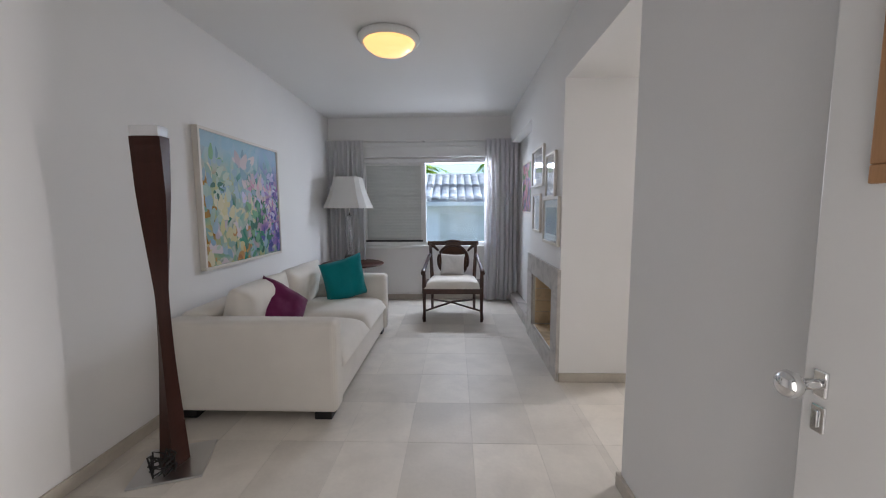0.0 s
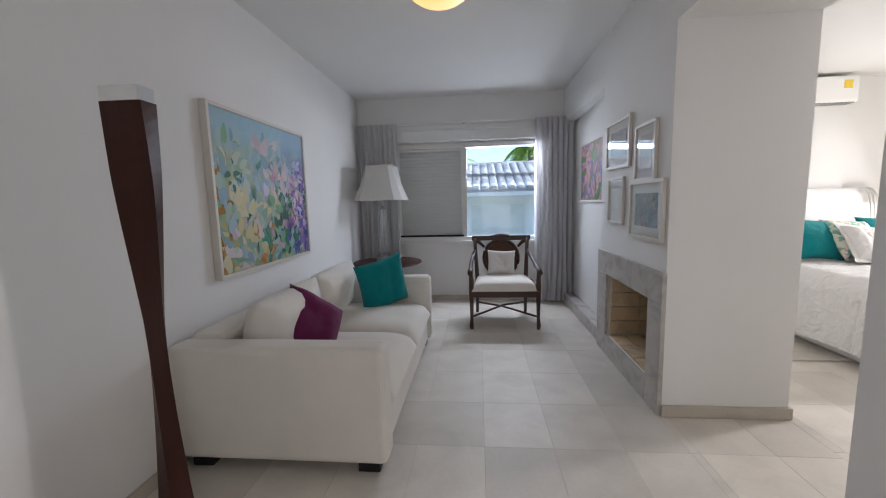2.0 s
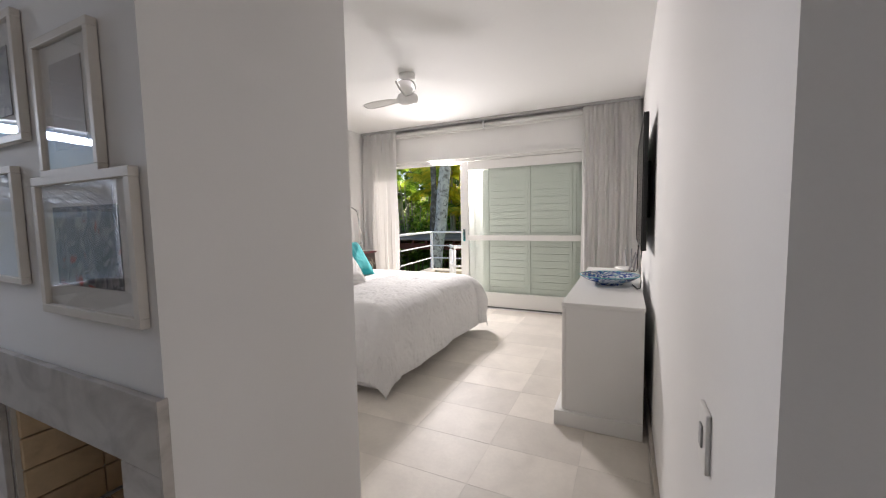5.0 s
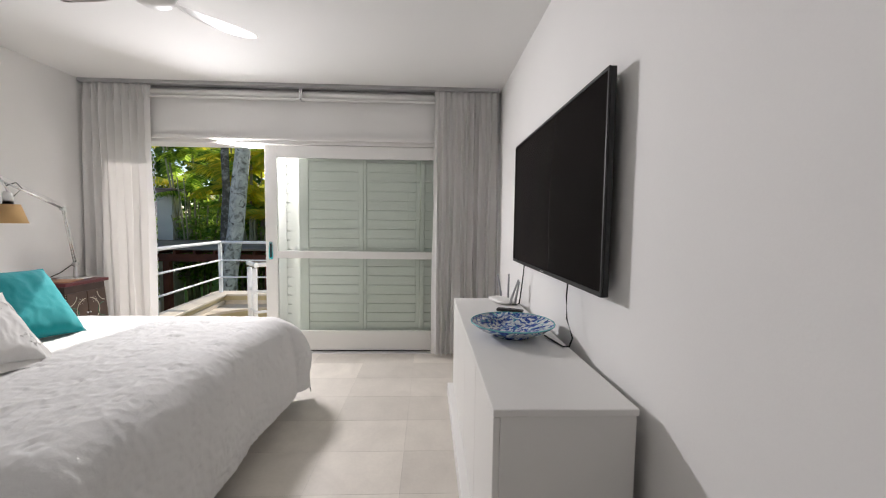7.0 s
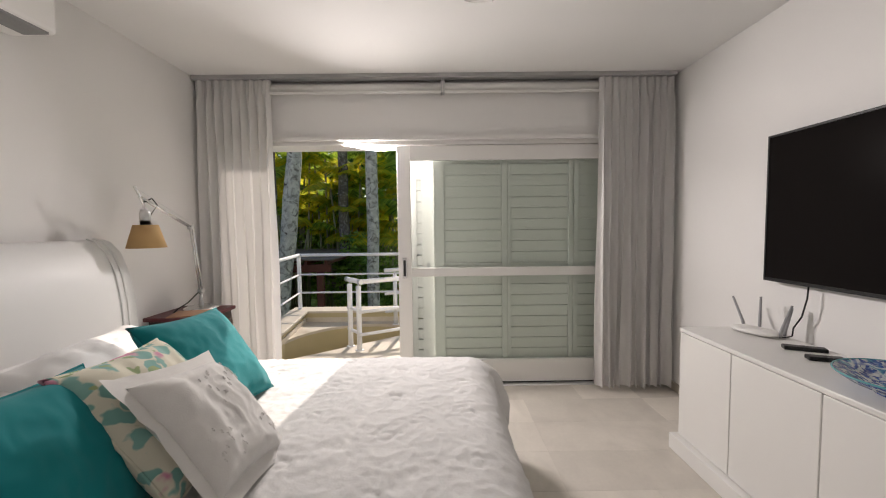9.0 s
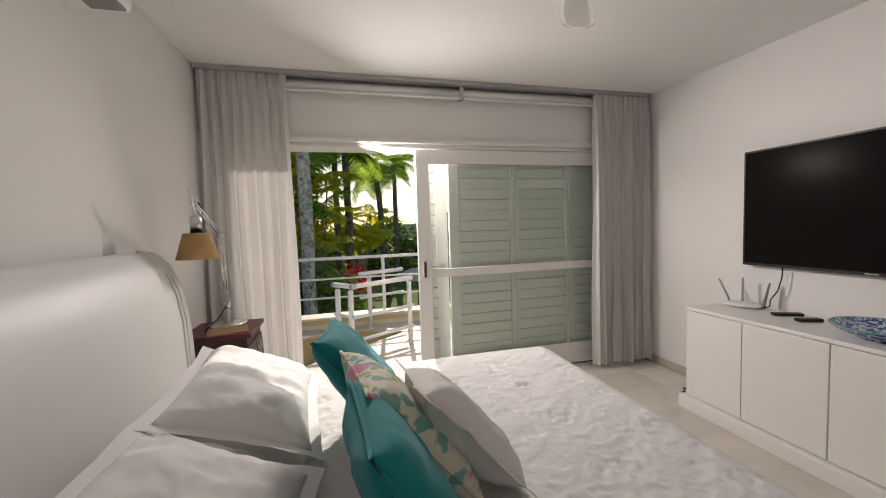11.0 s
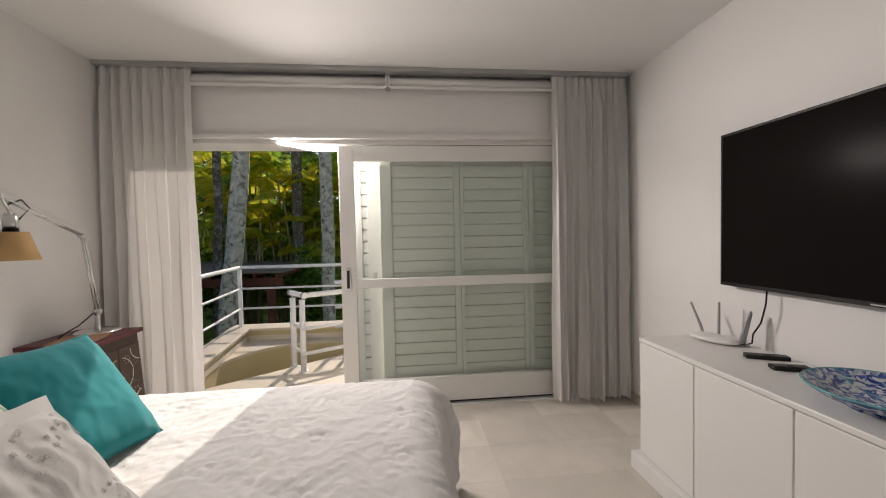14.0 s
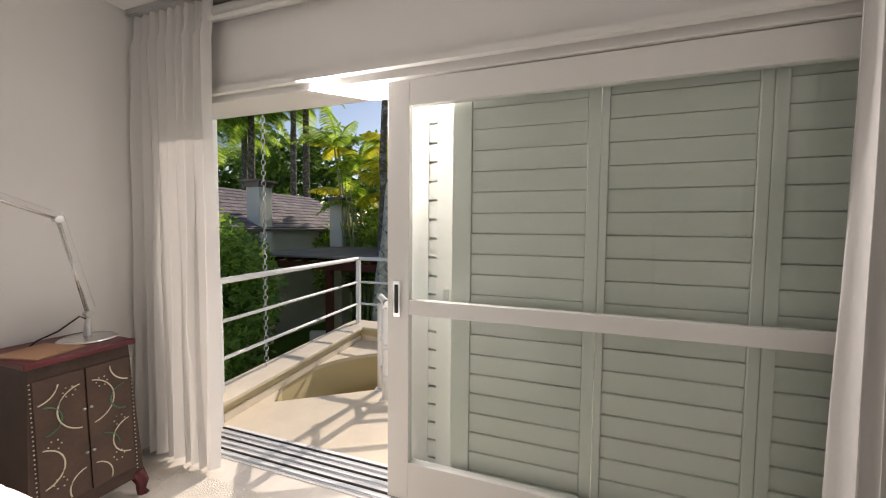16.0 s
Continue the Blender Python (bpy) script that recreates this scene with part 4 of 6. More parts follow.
# ---- bedroom: bed ----
def make_bed():
    t = thing("bed", (4.15, 5.1, 0), "double bed with white leather sleigh headboard", "bed")
    part("base", B(-0.85, 0.85, -0.99, 0.95, 0.02, 0.34, bevel=0.02), SHEET, t, "white upholstered bed base")
    part("mattress", B(-0.84, 0.84, -0.96, 0.95, 0.34, 0.63, bevel=0.06, seg=4), SHEET, t)
    for sx in (-1, 1):
        for sy in (-1, 1):
            part("foot", B(sx * 0.7 - 0.04, sx * 0.7 + 0.04, sy * 0.8 - 0.04, sy * 0.8 + 0.04, 0, 0.03), BLACK, t)
    bm = bmesh.new()
    prof = [(0.955, 0.06), (0.955, 0.5), (0.955, 0.8), (0.962, 1.0), (0.985, 1.15), (1.03, 1.27), (1.085, 1.335), (1.13, 1.35), (1.16, 1.325), (1.16, 1.25), (1.12, 1.15), (1.10, 1.0), (1.10, 0.5), (1.10, 0.06)]
    n = len(prof) - 1
    surface(bm, lambda u, v: Vector((-0.92 + 1.85 * u, prof[int(round(v * n))][0], prof[int(round(v * n))][1])), 20, n)
    for side in (bm.verts[:n + 1], bm.verts[-(n + 1):]):
        bm.faces.new(side)
    part("headboard", bm, LEATHER, t, "white leather headboard curved backwards at the top")
    for x in (0.83, 0.87, -0.82, -0.86):
        part("piping", sweep(bmesh.new(), [(x, y - 0.003 if z < 1.3 else y, z + (0.004 if z > 1.25 else 0)) for y, z in prof[:8]], 0.006, 6), LEATHER, t)


make_bed()


def make_quilt():
    bm = bmesh.new()
    X0, X1, Y0, Y1, Z = 3.38, 4.97, 4.18, 5.45, 0.66
    DX0, DX1, DY = 0.62, 0.56, 0.63
    R = 0.15
    LX, LY = DX0 + (X1 - X0) + DX1, DY + (Y1 - Y0)
    def fold(s, lo, hi):
        """Distance along the cloth to (position, drop)."""
        if s < lo:
            return lo, lo - s
        if s > hi:
            return hi, s - hi
        return s, 0.0
    def hang(d):
        if d <= 0:
            return 0.0, 0.0
        if d < R * 1.57:
            a = d / R
            return R * math.sin(a), R * (1 - math.cos(a))
        return R, R + (d - R * 1.57)
    def fn(u, v):
        sx, sy = X0 - DX0 + u * LX, Y0 - DY + v * LY
        px, dx = fold(sx, X0, X1)
        py, dy = (Y0, Y0 - sy) if sy < Y0 else (sy, 0.0)
        both = dx > 0 and dy > 0
        d = (dx ** 4 + dy ** 4) ** 0.25 if both else max(dx, dy)
        out, drop = hang(d)
        sgn = -1 if sx < X0 else 1
        ox = oy = 0.0
        wob = 0.035 * min(1, drop / 0.3)
        if both:
            ang = math.atan2(dy, dx)
            cone = out + 0.09 * drop + (0.13 if sgn > 0 else 0.05) * math.sin(2 * ang) * math.sin(min(1, drop / 0.45) * 2.3)
            ox, oy = sgn * cone * math.cos(ang), -cone * math.sin(ang)
        elif dx > 0:
            ox = sgn * (out + 0.11 * drop)
        else:
            oy = -(out + 0.09 * drop)
        if dx > 0:
            ox += sgn * wob * (0.4 + noise.noise((py * 3.2, sgn, 0.3)))
        if dy > 0:
            oy -= wob * (0.4 + noise.noise((px * 3.2, 4.0, 0.7)))
        z = Z - drop
        # round buttons in staggered rows, each with a puffed ring and short creases
        gy = sy / 0.31
        gx = sx / 0.31 + (0.5 if int(math.floor(gy)) % 2 else 0.0)
        cx, cy = (gx - math.floor(gx) - 0.5) * 0.31, (gy - math.floor(gy) - 0.5) * 0.31
        rad, th = math.hypot(cx, cy), math.atan2(cy, cx)
        tuft = 0.0055 * math.exp(-((rad - 0.026) / 0.007) ** 2) + 0.004 * math.exp(-(rad / 0.05) ** 2)
        tuft += 0.0022 * max(0.0, math.cos(th * 7 + math.floor(gx) * 2.1)) * math.exp(-((rad - 0.05) / 0.03) ** 2)
        def crease(f, seed):
            w = noise.noise((sx * f * 0.3, sy * f * 0.3, seed + 9)) * 1.4
            return max(0.0, 1 - 2.6 * abs(noise.noise((sx * f + w, sy * f - w, seed))))
        puff = 0.004 * noise.noise((sx * 7, sy * 7, 1)) + 0.0035 * crease(13, 2) + 0.0036 * crease(27, 3) + 0.0016 * crease(50, 4)
        nrm = puff - tuft
        if d <= 0:
            z += nrm
        else:
            f = 1 - min(1, d / R)
            z += nrm * f
            ox += sgn * nrm * (1 - f) if dx > dy else 0
            oy -= nrm * (1 - f) if dy >= dx else 0
        return Vector((px + ox, py + oy, max(0.012, z)))
    surface(bm, fn, 300, 215)
    solid("quilt", bm, QUILT, (0, 0, 0), "white tufted cotton quilt hanging over the foot of the bed", "bedding")


make_quilt()


def cushion(w, h, t, material, place, label, seed, wrinkle=0.008, trim=None):
    """A cushion with a cover; trim: a flat border or a piped seam round its edge."""
    ob = new("pillow")
    ob.matrix_world = place
    tagged(ob, label, "pillow")
    part("cover", pillow(bmesh.new(), w, h, t, seed, 44, wrinkle), material, ob)
    def rim(k, o=0.0):
        s = [(a / 10 * 2 - 1, -1) for a in range(10)] + [(1, a / 10 * 2 - 1) for a in range(10)] + [(1 - a / 10 * 2, 1) for a in range(10)] + [(-1, 1 - a / 10 * 2) for a in range(11)]
        return [Vector((a * (w / 2 + o) * (1 - 0.08 * (1 - b * b) * abs(a) ** 3), k * noise.noise((a * 3, b * 3, seed)), b * (h / 2 + o) * (1 - 0.08 * (1 - a * a) * abs(b) ** 3) + h / 2)) for a, b in s]
    if trim == "flange":
        bm = bmesh.new()
        r0, r1 = rim(0.0, -0.014), rim(0.014, 0.045)
        surface(bm, lambda u, v: r0[int(round(u * 40))].lerp(r1[int(round(u * 40))], v), 40, 2)
        part("flange", bm, material, ob)
    else:
        part("piping", sweep(bmesh.new(), rim(0.0), 0.005, 6, False), material, ob)
    return ob


def floral(name, ground, rose, green):
    """Printed cotton: scattered roses with paler hearts, round leaves between them."""
    m = cloth(name, ground, 0, 600, 0.05)
    n, l = m.node_tree.nodes, m.node_tree.links
    b = n["Principled BSDF"]
    tc = n.new("ShaderNodeTexCoord")
    wob = n.new("ShaderNodeTexNoise")
    wob.inputs["Scale"].default_value = 16
    l.new(tc.outputs["Object"], wob.inputs["Vector"])
    wv = n.new("ShaderNodeVectorMath")
    wv.operation = "MULTIPLY_ADD"
    wv.inputs[1].default_value = (0.09, 0.09, 0.09)
    l.new(wob.outputs["Color"], wv.inputs[0])
    l.new(tc.outputs["Object"], wv.inputs[2])
    col = b.inputs["Base Color"].links[0].from_socket
    for scale, lo, hi, c1, c2, keep in ((15, 0.36, 0.44, green, (0.30, 0.50, 0.46), 0.12), (22, 0.30, 0.36, (0.55, 0.50, 0.22), (0.10, 0.32, 0.20), 0.55), (7.5, 0.36, 0.44, rose, (0.72, 0.42, 0.50), 0.35)):
        vo = n.new("ShaderNodeTexVoronoi")
        vo.inputs["Scale"].default_value = scale
        l.new(wv.outputs[0], vo.inputs["Vector"])
        edge = n.new("ShaderNodeMapRange")
        edge.inputs[1].default_value, edge.inputs[2].default_value, edge.inputs[3].default_value, edge.inputs[4].default_value = lo, hi, 1, 0
        l.new(vo.outputs["Distance"], edge.inputs[0])
        sep = n.new("ShaderNodeSeparateColor")
        l.new(vo.outputs["Color"], sep.inputs[0])
        gate = n.new("ShaderNodeMath")
        gate.operation = "GREATER_THAN"
        gate.inputs[1].default_value = keep
        l.new(sep.outputs[0], gate.inputs[0])
        both = n.new("ShaderNodeMath")
        both.operation = "MULTIPLY"
        l.new(edge.outputs[0], both.inputs[0])
        l.new(gate.outputs[0], both.inputs[1])
        tone = n.new("ShaderNodeMix")
        tone.data_type = "RGBA"
        l.new(wob.outputs[0], tone.inputs[0])
        tone.inputs[6].default_value, tone.inputs[7].default_value = (*c1, 1), (*c2, 1)
        mx = n.new("ShaderNodeMix")
        mx.data_type = "RGBA"
        l.new(both.outputs[0], mx.inputs[0])
        l.new(col, mx.inputs[6])
        l.new(tone.outputs[2], mx.inputs[7])
        col = mx.outputs[2]
    l.new(col, b.inputs["Base Color"])
    return m


FLORAL = floral("floral_cotton", (0.68, 0.65, 0.53), (0.52, 0.12, 0.26), (0.12, 0.33, 0.28))
LACE = cloth("lace_cotton", (0.78, 0.765, 0.74), 0.1, 300, 0.05, 20, 0.8)
LINENW = cloth("pillow_linen", (0.80, 0.795, 0.785), 0, 700, 0.02)
# sleeping pillows lie against the headboard, the cushions stand before them
cushion(0.70, 0.46, 0.19, LINENW, pose(4.50, 5.45, 0.72) @ pose(0, 0, 0, -68, 0, 4), "white linen sleeping pillow against the headboard", 11, 0.016, "flange")
cushion(0.70, 0.46, 0.19, LINENW, pose(3.68, 5.45, 0.72) @ pose(0, 0, 0, -68, 0, -4), "white linen sleeping pillow against the headboard", 12, 0.016, "flange")
cushion(0.46, 0.46, 0.15, TEAL, pose(4.40, 5.11, 0.675, 0, 0, -6) @ pose(0, 0, 0, -38, 3, 0), "teal cotton cushion standing on the bed", 13)
cushion(0.43, 0.42, 0.15, TEAL, pose(3.70, 5.08, 0.675, 0, 0, 4) @ pose(0, 0, 0, -29, 4, 0), "teal cotton cushion standing on the bed", 14)
cushion(0.47, 0.45, 0.14, FLORAL, pose(4.02, 5.0, 0.68, 0, 0, 8) @ pose(0, 0, 0, -40, 4, 0), "cream floral cushion with pink roses", 15)
cushion(0.36, 0.38, 0.15, LACE, pose(3.97, 4.85, 0.69, 0, 0, 0) @ pose(0, 0, 0, -43, 9, 0), "white embroidered cushion in front of the others", 16, 0.013, "flange")
lace = [o for o in bpy.data.objects if o.name.startswith("cover") and o.data.materials[0] == LACE][0]
thread = cloth("embroidery_thread", (0.80, 0.785, 0.76), 0, 500, 0.05)
rng = random.Random(8)
front = [v for v in lace.data.vertices if v.normal.y < -0.5]
for cx, cz, spread in ((0.02, 0.27, 0.075), (-0.10, 0.10, 0.06), (0.11, 0.08, 0.05), (0.13, 0.30, 0.035)):
    near = [v for v in front if (v.co.x - cx) ** 2 + (v.co.z - cz) ** 2 < spread ** 2]
    bm = bmesh.new()
    for v in rng.sample(near, min(len(near), 14)):
        a = rng.uniform(0, 6.28)
        for q in range(5):
            b = a + q * 1.257
            d = Vector((math.cos(b), 0, math.sin(b))) * 0.007
            sweep(bm, [v.co + v.normal * 0.0008 + d * 0.2, v.co + v.normal * 0.0016 + d * 0.7, v.co + v.normal * 0.0008 + d], [0.0006, 0.0013, 0.0005], 5)
    tagged(part("embroidery", bm, thread, lace.parent), "raised white stitched flowers", kind="stuff")
ou = thing("power_outlet", (5.16, 6.28, 0.93), "white plastic wall socket beside the headboard", "socket")
part("plate", B(-0.04, 0.04, -0.009, 0, 0, 0.075, bevel=0.003), WHITE, ou)
part("insert", B(-0.022, 0.022, -0.012, -0.009, 0.02, 0.055, bevel=0.002), SHEET, ou)
solid("rug", B(2.75, 5.98, 4.30, 5.86, 0.0, 0.016, bevel=0.006), RUG, (0, 0, 0), "cream wool rug under the bed", "rug")


# ---- bedroom: dresser and what stands on it ----
def make_dresser():
    t = thing("sideboard", (4.29, 2.605, 0), "long white lacquered sideboard with four plain doors", "sideboard")
    part("plinth", B(-0.91, 0.91, -0.222, 0.268, 0, 0.095, bevel=0.004), WHITE, t)
    part("body", B(-0.885, 0.885, -0.222, 0.205, 0.095, 0.742, bevel=0.003), WHITE, t)
    part("top", B(-0.892, 0.892, -0.226, 0.228, 0.742, 0.766, bevel=0.004), WHITE, t)
    xs = [-0.885, -0.445, 0.008, 0.472, 0.885]
    for a, b in zip(xs, xs[1:]):
        part("door", B(a + 0.003, b - 0.003, 0.205, 0.226, 0.10, 0.738, bevel=0.003), WHITE, t)


make_dresser()


def make_tv():
    t = thing("television", (4.362, 2.335, 1.066), "large flat black television on the white wall", "television")
    part("bracket", B(-0.2, 0.2, 0, 0.041, 0.2, 0.6), BLACK, t)
    part("body", B(-0.725, 0.725, 0.041, 0.064, 0, 0.826, bevel=0.004), BLACK, t)
    bm = bmesh.new()
    for b in [(-0.725, 0.725, 0.064, 0.071, 0, 0.018), (-0.725, 0.725, 0.064, 0.071, 0.814, 0.826), (-0.725, -0.714, 0.064, 0.071, 0.018, 0.814), (0.714, 0.725, 0.064, 0.071, 0.018, 0.814)]:
        box(bm, *b, bevel=0.001)
    part("bezel", bm, BLACK, t)
    part("screen", B(-0.714, 0.714, 0.064, 0.067, 0.018, 0.814), SCREEN, t, "dark glossy screen")
    part("maker_mark", B(-0.03, 0.03, 0.0711, 0.0716, 0.006, 0.012), STEEL, t)


make_tv()
for x0, x1 in ((4.83, 4.90), (4.02, 3.93)):
    c = bmesh.new()
    a = [(x0, 2.385, 1.07), (x0, 2.39, 1.0), (x0 + 0.3 * (x1 - x0), 2.395, 0.9), (x1, 2.39, 0.83), (x1 + (0.0 if x0 > 4.5 else 0.02), 2.395, 0.785), (x1 + (0.02 if x0 > 4.5 else 0.06), 2.41, 0.771), (x1 + (0.03 if x0 > 4.5 else 0.24), 2.44, 0.771)]
    sweep(c, a, 0.004, 8)
    solid("cable", c, CABLE, (0, 0, 0), "thin black cable down from the television", "cable")
c = bmesh.new()
sweep(c, [(5.28 + 0.05 * math.sin(i * 0.9), 2.50 + 0.012 * i, 0.012 + 0.05 * abs(math.sin(i * 0.7))) for i in range(22)], 0.005, 6)
solid("cable", c, CABLE, (0, 0, 0), "tangled black cable on the floor beside the sideboard", "cable")

ro = thing("router", (5.02, 2.50, 0.766), "white wireless router with four grey antennas standing up", "router", rz=20)
bm = bmesh.new()
surface(bm, lambda u, v: Vector((math.copysign(abs(math.cos(u * 2 * math.pi)) ** 0.75, math.cos(u * 2 * math.pi)) * 0.122 * math.sin(v * math.pi) ** 0.35,
                                 math.copysign(abs(math.sin(u * 2 * math.pi)) ** 0.75, math.sin(u * 2 * math.pi)) * 0.066 * math.sin(v * math.pi) ** 0.35, 0.019 - 0.016 * math.cos(v * math.pi))), 40, 14)
bmesh.ops.remove_doubles(bm, verts=bm.verts, dist=0.0002)
bmesh.ops.recalc_face_normals(bm, faces=bm.faces)
part("body", bm, WHITE, ro)
part("light_bar", B(-0.05, 0.03, 0.045, 0.048, 0.0275, 0.0295), mat("grey_strip", (0.4, 0.4, 0.41), 0.4), ro)
GREYP = mat("grey_plastic", (0.33, 0.33, 0.34), 0.5)
for b0, tip in (((0.09, -0.055), (0.165, -0.065, 0.185)), ((0.015, -0.066), (0.015, -0.07, 0.205)), ((-0.122, 0.0), (-0.150, -0.045, 0.185)), ((-0.122, -0.04), (-0.146, -0.055, 0.17))):
    part("antenna", sweep(bmesh.new(), [(*b0, 0.012), (b0[0] + 0.15 * (tip[0] - b0[0]), b0[1] + 0.15 * (tip[1] - b0[1]), 0.05), tip], [0.008, 0.0085, 0.006], 8), GREYP, ro)
for x, y, rz, l in ((4.72, 2.50, -26, 0.17), (4.575, 2.54, -20, 0.14)):
    r = thing("remote_control", (x, y, 0.766), "black remote control lying on the sideboard", "remote", "remote controls", rz)
    part("case", B(-0.024, 0.024, -l / 2, l / 2, 0, 0.02, bevel=0.006), BLACK, r)
    part("button", lathe(bmesh.new(), [(0.012, 0.019), (0.012, 0.022), (0, 0.022)], 16), mat("grey_rubber", (0.08, 0.08, 0.085), 0.6), r)

BLUE = painted("blue_glaze", [(0.0, (0.02, 0.05, 0.26)), (0.22, (0.03, 0.08, 0.34)), (0.34, (0.66, 0.72, 0.73)), (0.46, (0.60, 0.68, 0.72)), (0.52, (0.02, 0.05, 0.28)), (0.62, (0.05, 0.14, 0.42)), (0.70, (0.66, 0.72, 0.74)), (0.80, (0.10, 0.34, 0.46)), (0.88, (0.03, 0.07, 0.30)), (1.0, (0.02, 0.05, 0.25))], 15, 4.0, rough=0.2)
pl = thing("plate", (4.20, 2.60, 0.766), "large shallow blue and white glazed ceramic dish", "dish")
part("bowl", lathe(bmesh.new(), [(0, 0.004), (0.08, 0.004), (0.09, 0.0), (0.10, 0.0), (0.105, 0.012), (0.17, 0.035), (0.208, 0.062), (0.212, 0.067), (0.206, 0.069), (0.16, 0.045), (0.10, 0.022), (0, 0.016)], 64), BLUE, pl)
part("rim", sweep(bmesh.new(), [(0.210 * math.cos(a), 0.210 * math.sin(a), 0.068) for a in [k * math.pi / 32 for k in range(65)]], 0.0035, 6), mat("turquoise_glaze", (0.12, 0.42, 0.46), 0.25), pl)
sw = thing("light_switch", (1.90, 2.335, 0.785), "white plastic light switch on the wall", "switch")
part("plate", B(-0.038, 0.038, 0.0, 0.009, 0.0, 0.12, bevel=0.003), WHITE, sw)
part("rocker", B(-0.012, 0.012, 0.009, 0.013, 0.04, 0.085, bevel=0.002), mat("grey_rocker", (0.5, 0.5, 0.5), 0.4), sw)


# ---- bedroom: nightstand, desk lamp, fan, air conditioner ----
def make_nightstand():
    t = thing("nightstand", (5.55, 6.045, 0), "small dark painted oriental cabinet with bone inlay and two doors", "nightstand")
    W = mat("painted_dark_wood", (0.042, 0.022, 0.016), 0.5, 0, 0.4, 8, 0.2, 70)
    PANEL = mat("door_panel_wood", (0.055, 0.030, 0.020), 0.5, 0, 0.35, 8, 0.2, 70)
    RED = mat("worn_red_lacquer", (0.085, 0.012, 0.016), 0.45, 0, 0.3, 6, 0.15, 60)
    INL = mat("bone_inlay", (0.48, 0.44, 0.34), 0.4, 0, 0.15, 8)
    GRN = mat("green_inlay", (0.04, 0.13, 0.07), 0.4, 0, 0.15, 8)
    bm = bmesh.new()
    r = bmesh.ops.create_cube(bm, size=1)
    for v in r["verts"]:
        k = 1.0 if v.co.z < 0 else 0.84
        v.co = Vector((v.co.x * 0.44 * k, v.co.y * 0.40 * k, 0.12 + (v.co.z + 0.5) * 0.68))
    part("body", bm, W, t)
    part("top", B(-0.205, 0.205, -0.195, 0.195, 0.80, 0.826, bevel=0.005), RED, t, "dark red lacquered top")
    for sx in (-1, 1):
        for sy in (-1, 1):
            part("leg", sweep(bmesh.new(), [(sx * 0.195, sy * 0.175, 0.14), (sx * 0.215, sy * 0.19, 0.08), (sx * 0.21, sy * 0.187, 0.035), (sx * 0.222, sy * 0.195, 0)], [0.036, 0.030, 0.020, 0.028], 8), RED, t)
    tilt = math.degrees(math.atan2(0.032, 0.68))
    stud = mesh_of("stud", lathe(bmesh.new(), [(0.0035, 0), (0.003, 0.002), (0, 0.003)], 6), INL)
    for s in (-1, 1):
        d = part("door", B(-0.088, 0.088, -0.012, 0.0, 0.04, 0.60, bevel=0.003), PANEL, t)
        d.matrix_local = pose(s * 0.091, -0.196, 0.14, -tilt, 0, 0)
        arcs = [(s * -0.085, 0.44, 0.10, 90 if s < 0 else 270, 270 if s < 0 else 450, INL), (s * 0.085, 0.22, 0.085, 90 if s > 0 else 270, 270 if s > 0 else 450, INL), (s * -0.085, 0.08, 0.075, 100 if s < 0 else 280, 200 if s < 0 else 440, INL),
                (s * 0.09, 0.58, 0.085, 180 if s > 0 else 270, 265 if s > 0 else 355, INL), (s * 0.06, 0.42, 0.06, 90 if s > 0 else 270, 270 if s > 0 else 450, GRN), (s * -0.05, 0.20, 0.075, 0, 85, GRN)]
        for cx, cz, r0, a0, a1, m in arcs:
            pts = [(cx + r0 * math.cos(radians(a)), -0.0125, cz + r0 * math.sin(radians(a))) for a in range(a0, a1 + 1, 10)]
            pts = [p for p in pts if abs(p[0]) < 0.084 and 0.045 < p[2] < 0.595]
            if len(pts) > 2:
                part("inlay", sweep(bmesh.new(), pts, 0.0032, 5), m, d)
        for k in range(30):
            o = new("stud", stud)
            o.parent = d
            o.matrix_local = pose(s * 0.096, -0.010, 0.03 + k * 0.0195, 90, 0, 0)
        for cx, cz in ((s * 0.03, 0.31), (s * 0.02, 0.14), (s * -0.03, 0.52)):
            for k in range(6):
                o = new("stud", stud)
                o.parent = d
                o.matrix_local = pose(cx + 0.022 * math.cos(k * 1.047), -0.0125, cz + 0.022 * math.sin(k * 1.047), 90, 0, 0)
        for z in (0.22, 0.42):
            part("knob", lathe(bmesh.new(), [(0.006, 0), (0.006, 0.008), (0, 0.010)], 8), STEEL, d).matrix_local = pose(s * -0.078, -0.012, z, 90, 0, 0)


make_nightstand()
solid("tray", B(-0.10, 0.10, -0.11, 0.11, 0, 0.008, bevel=0.002), TAN, (5.46, 6.0, 0.826), "thin tan leather folder lying on the nightstand", "folder", rz=14)


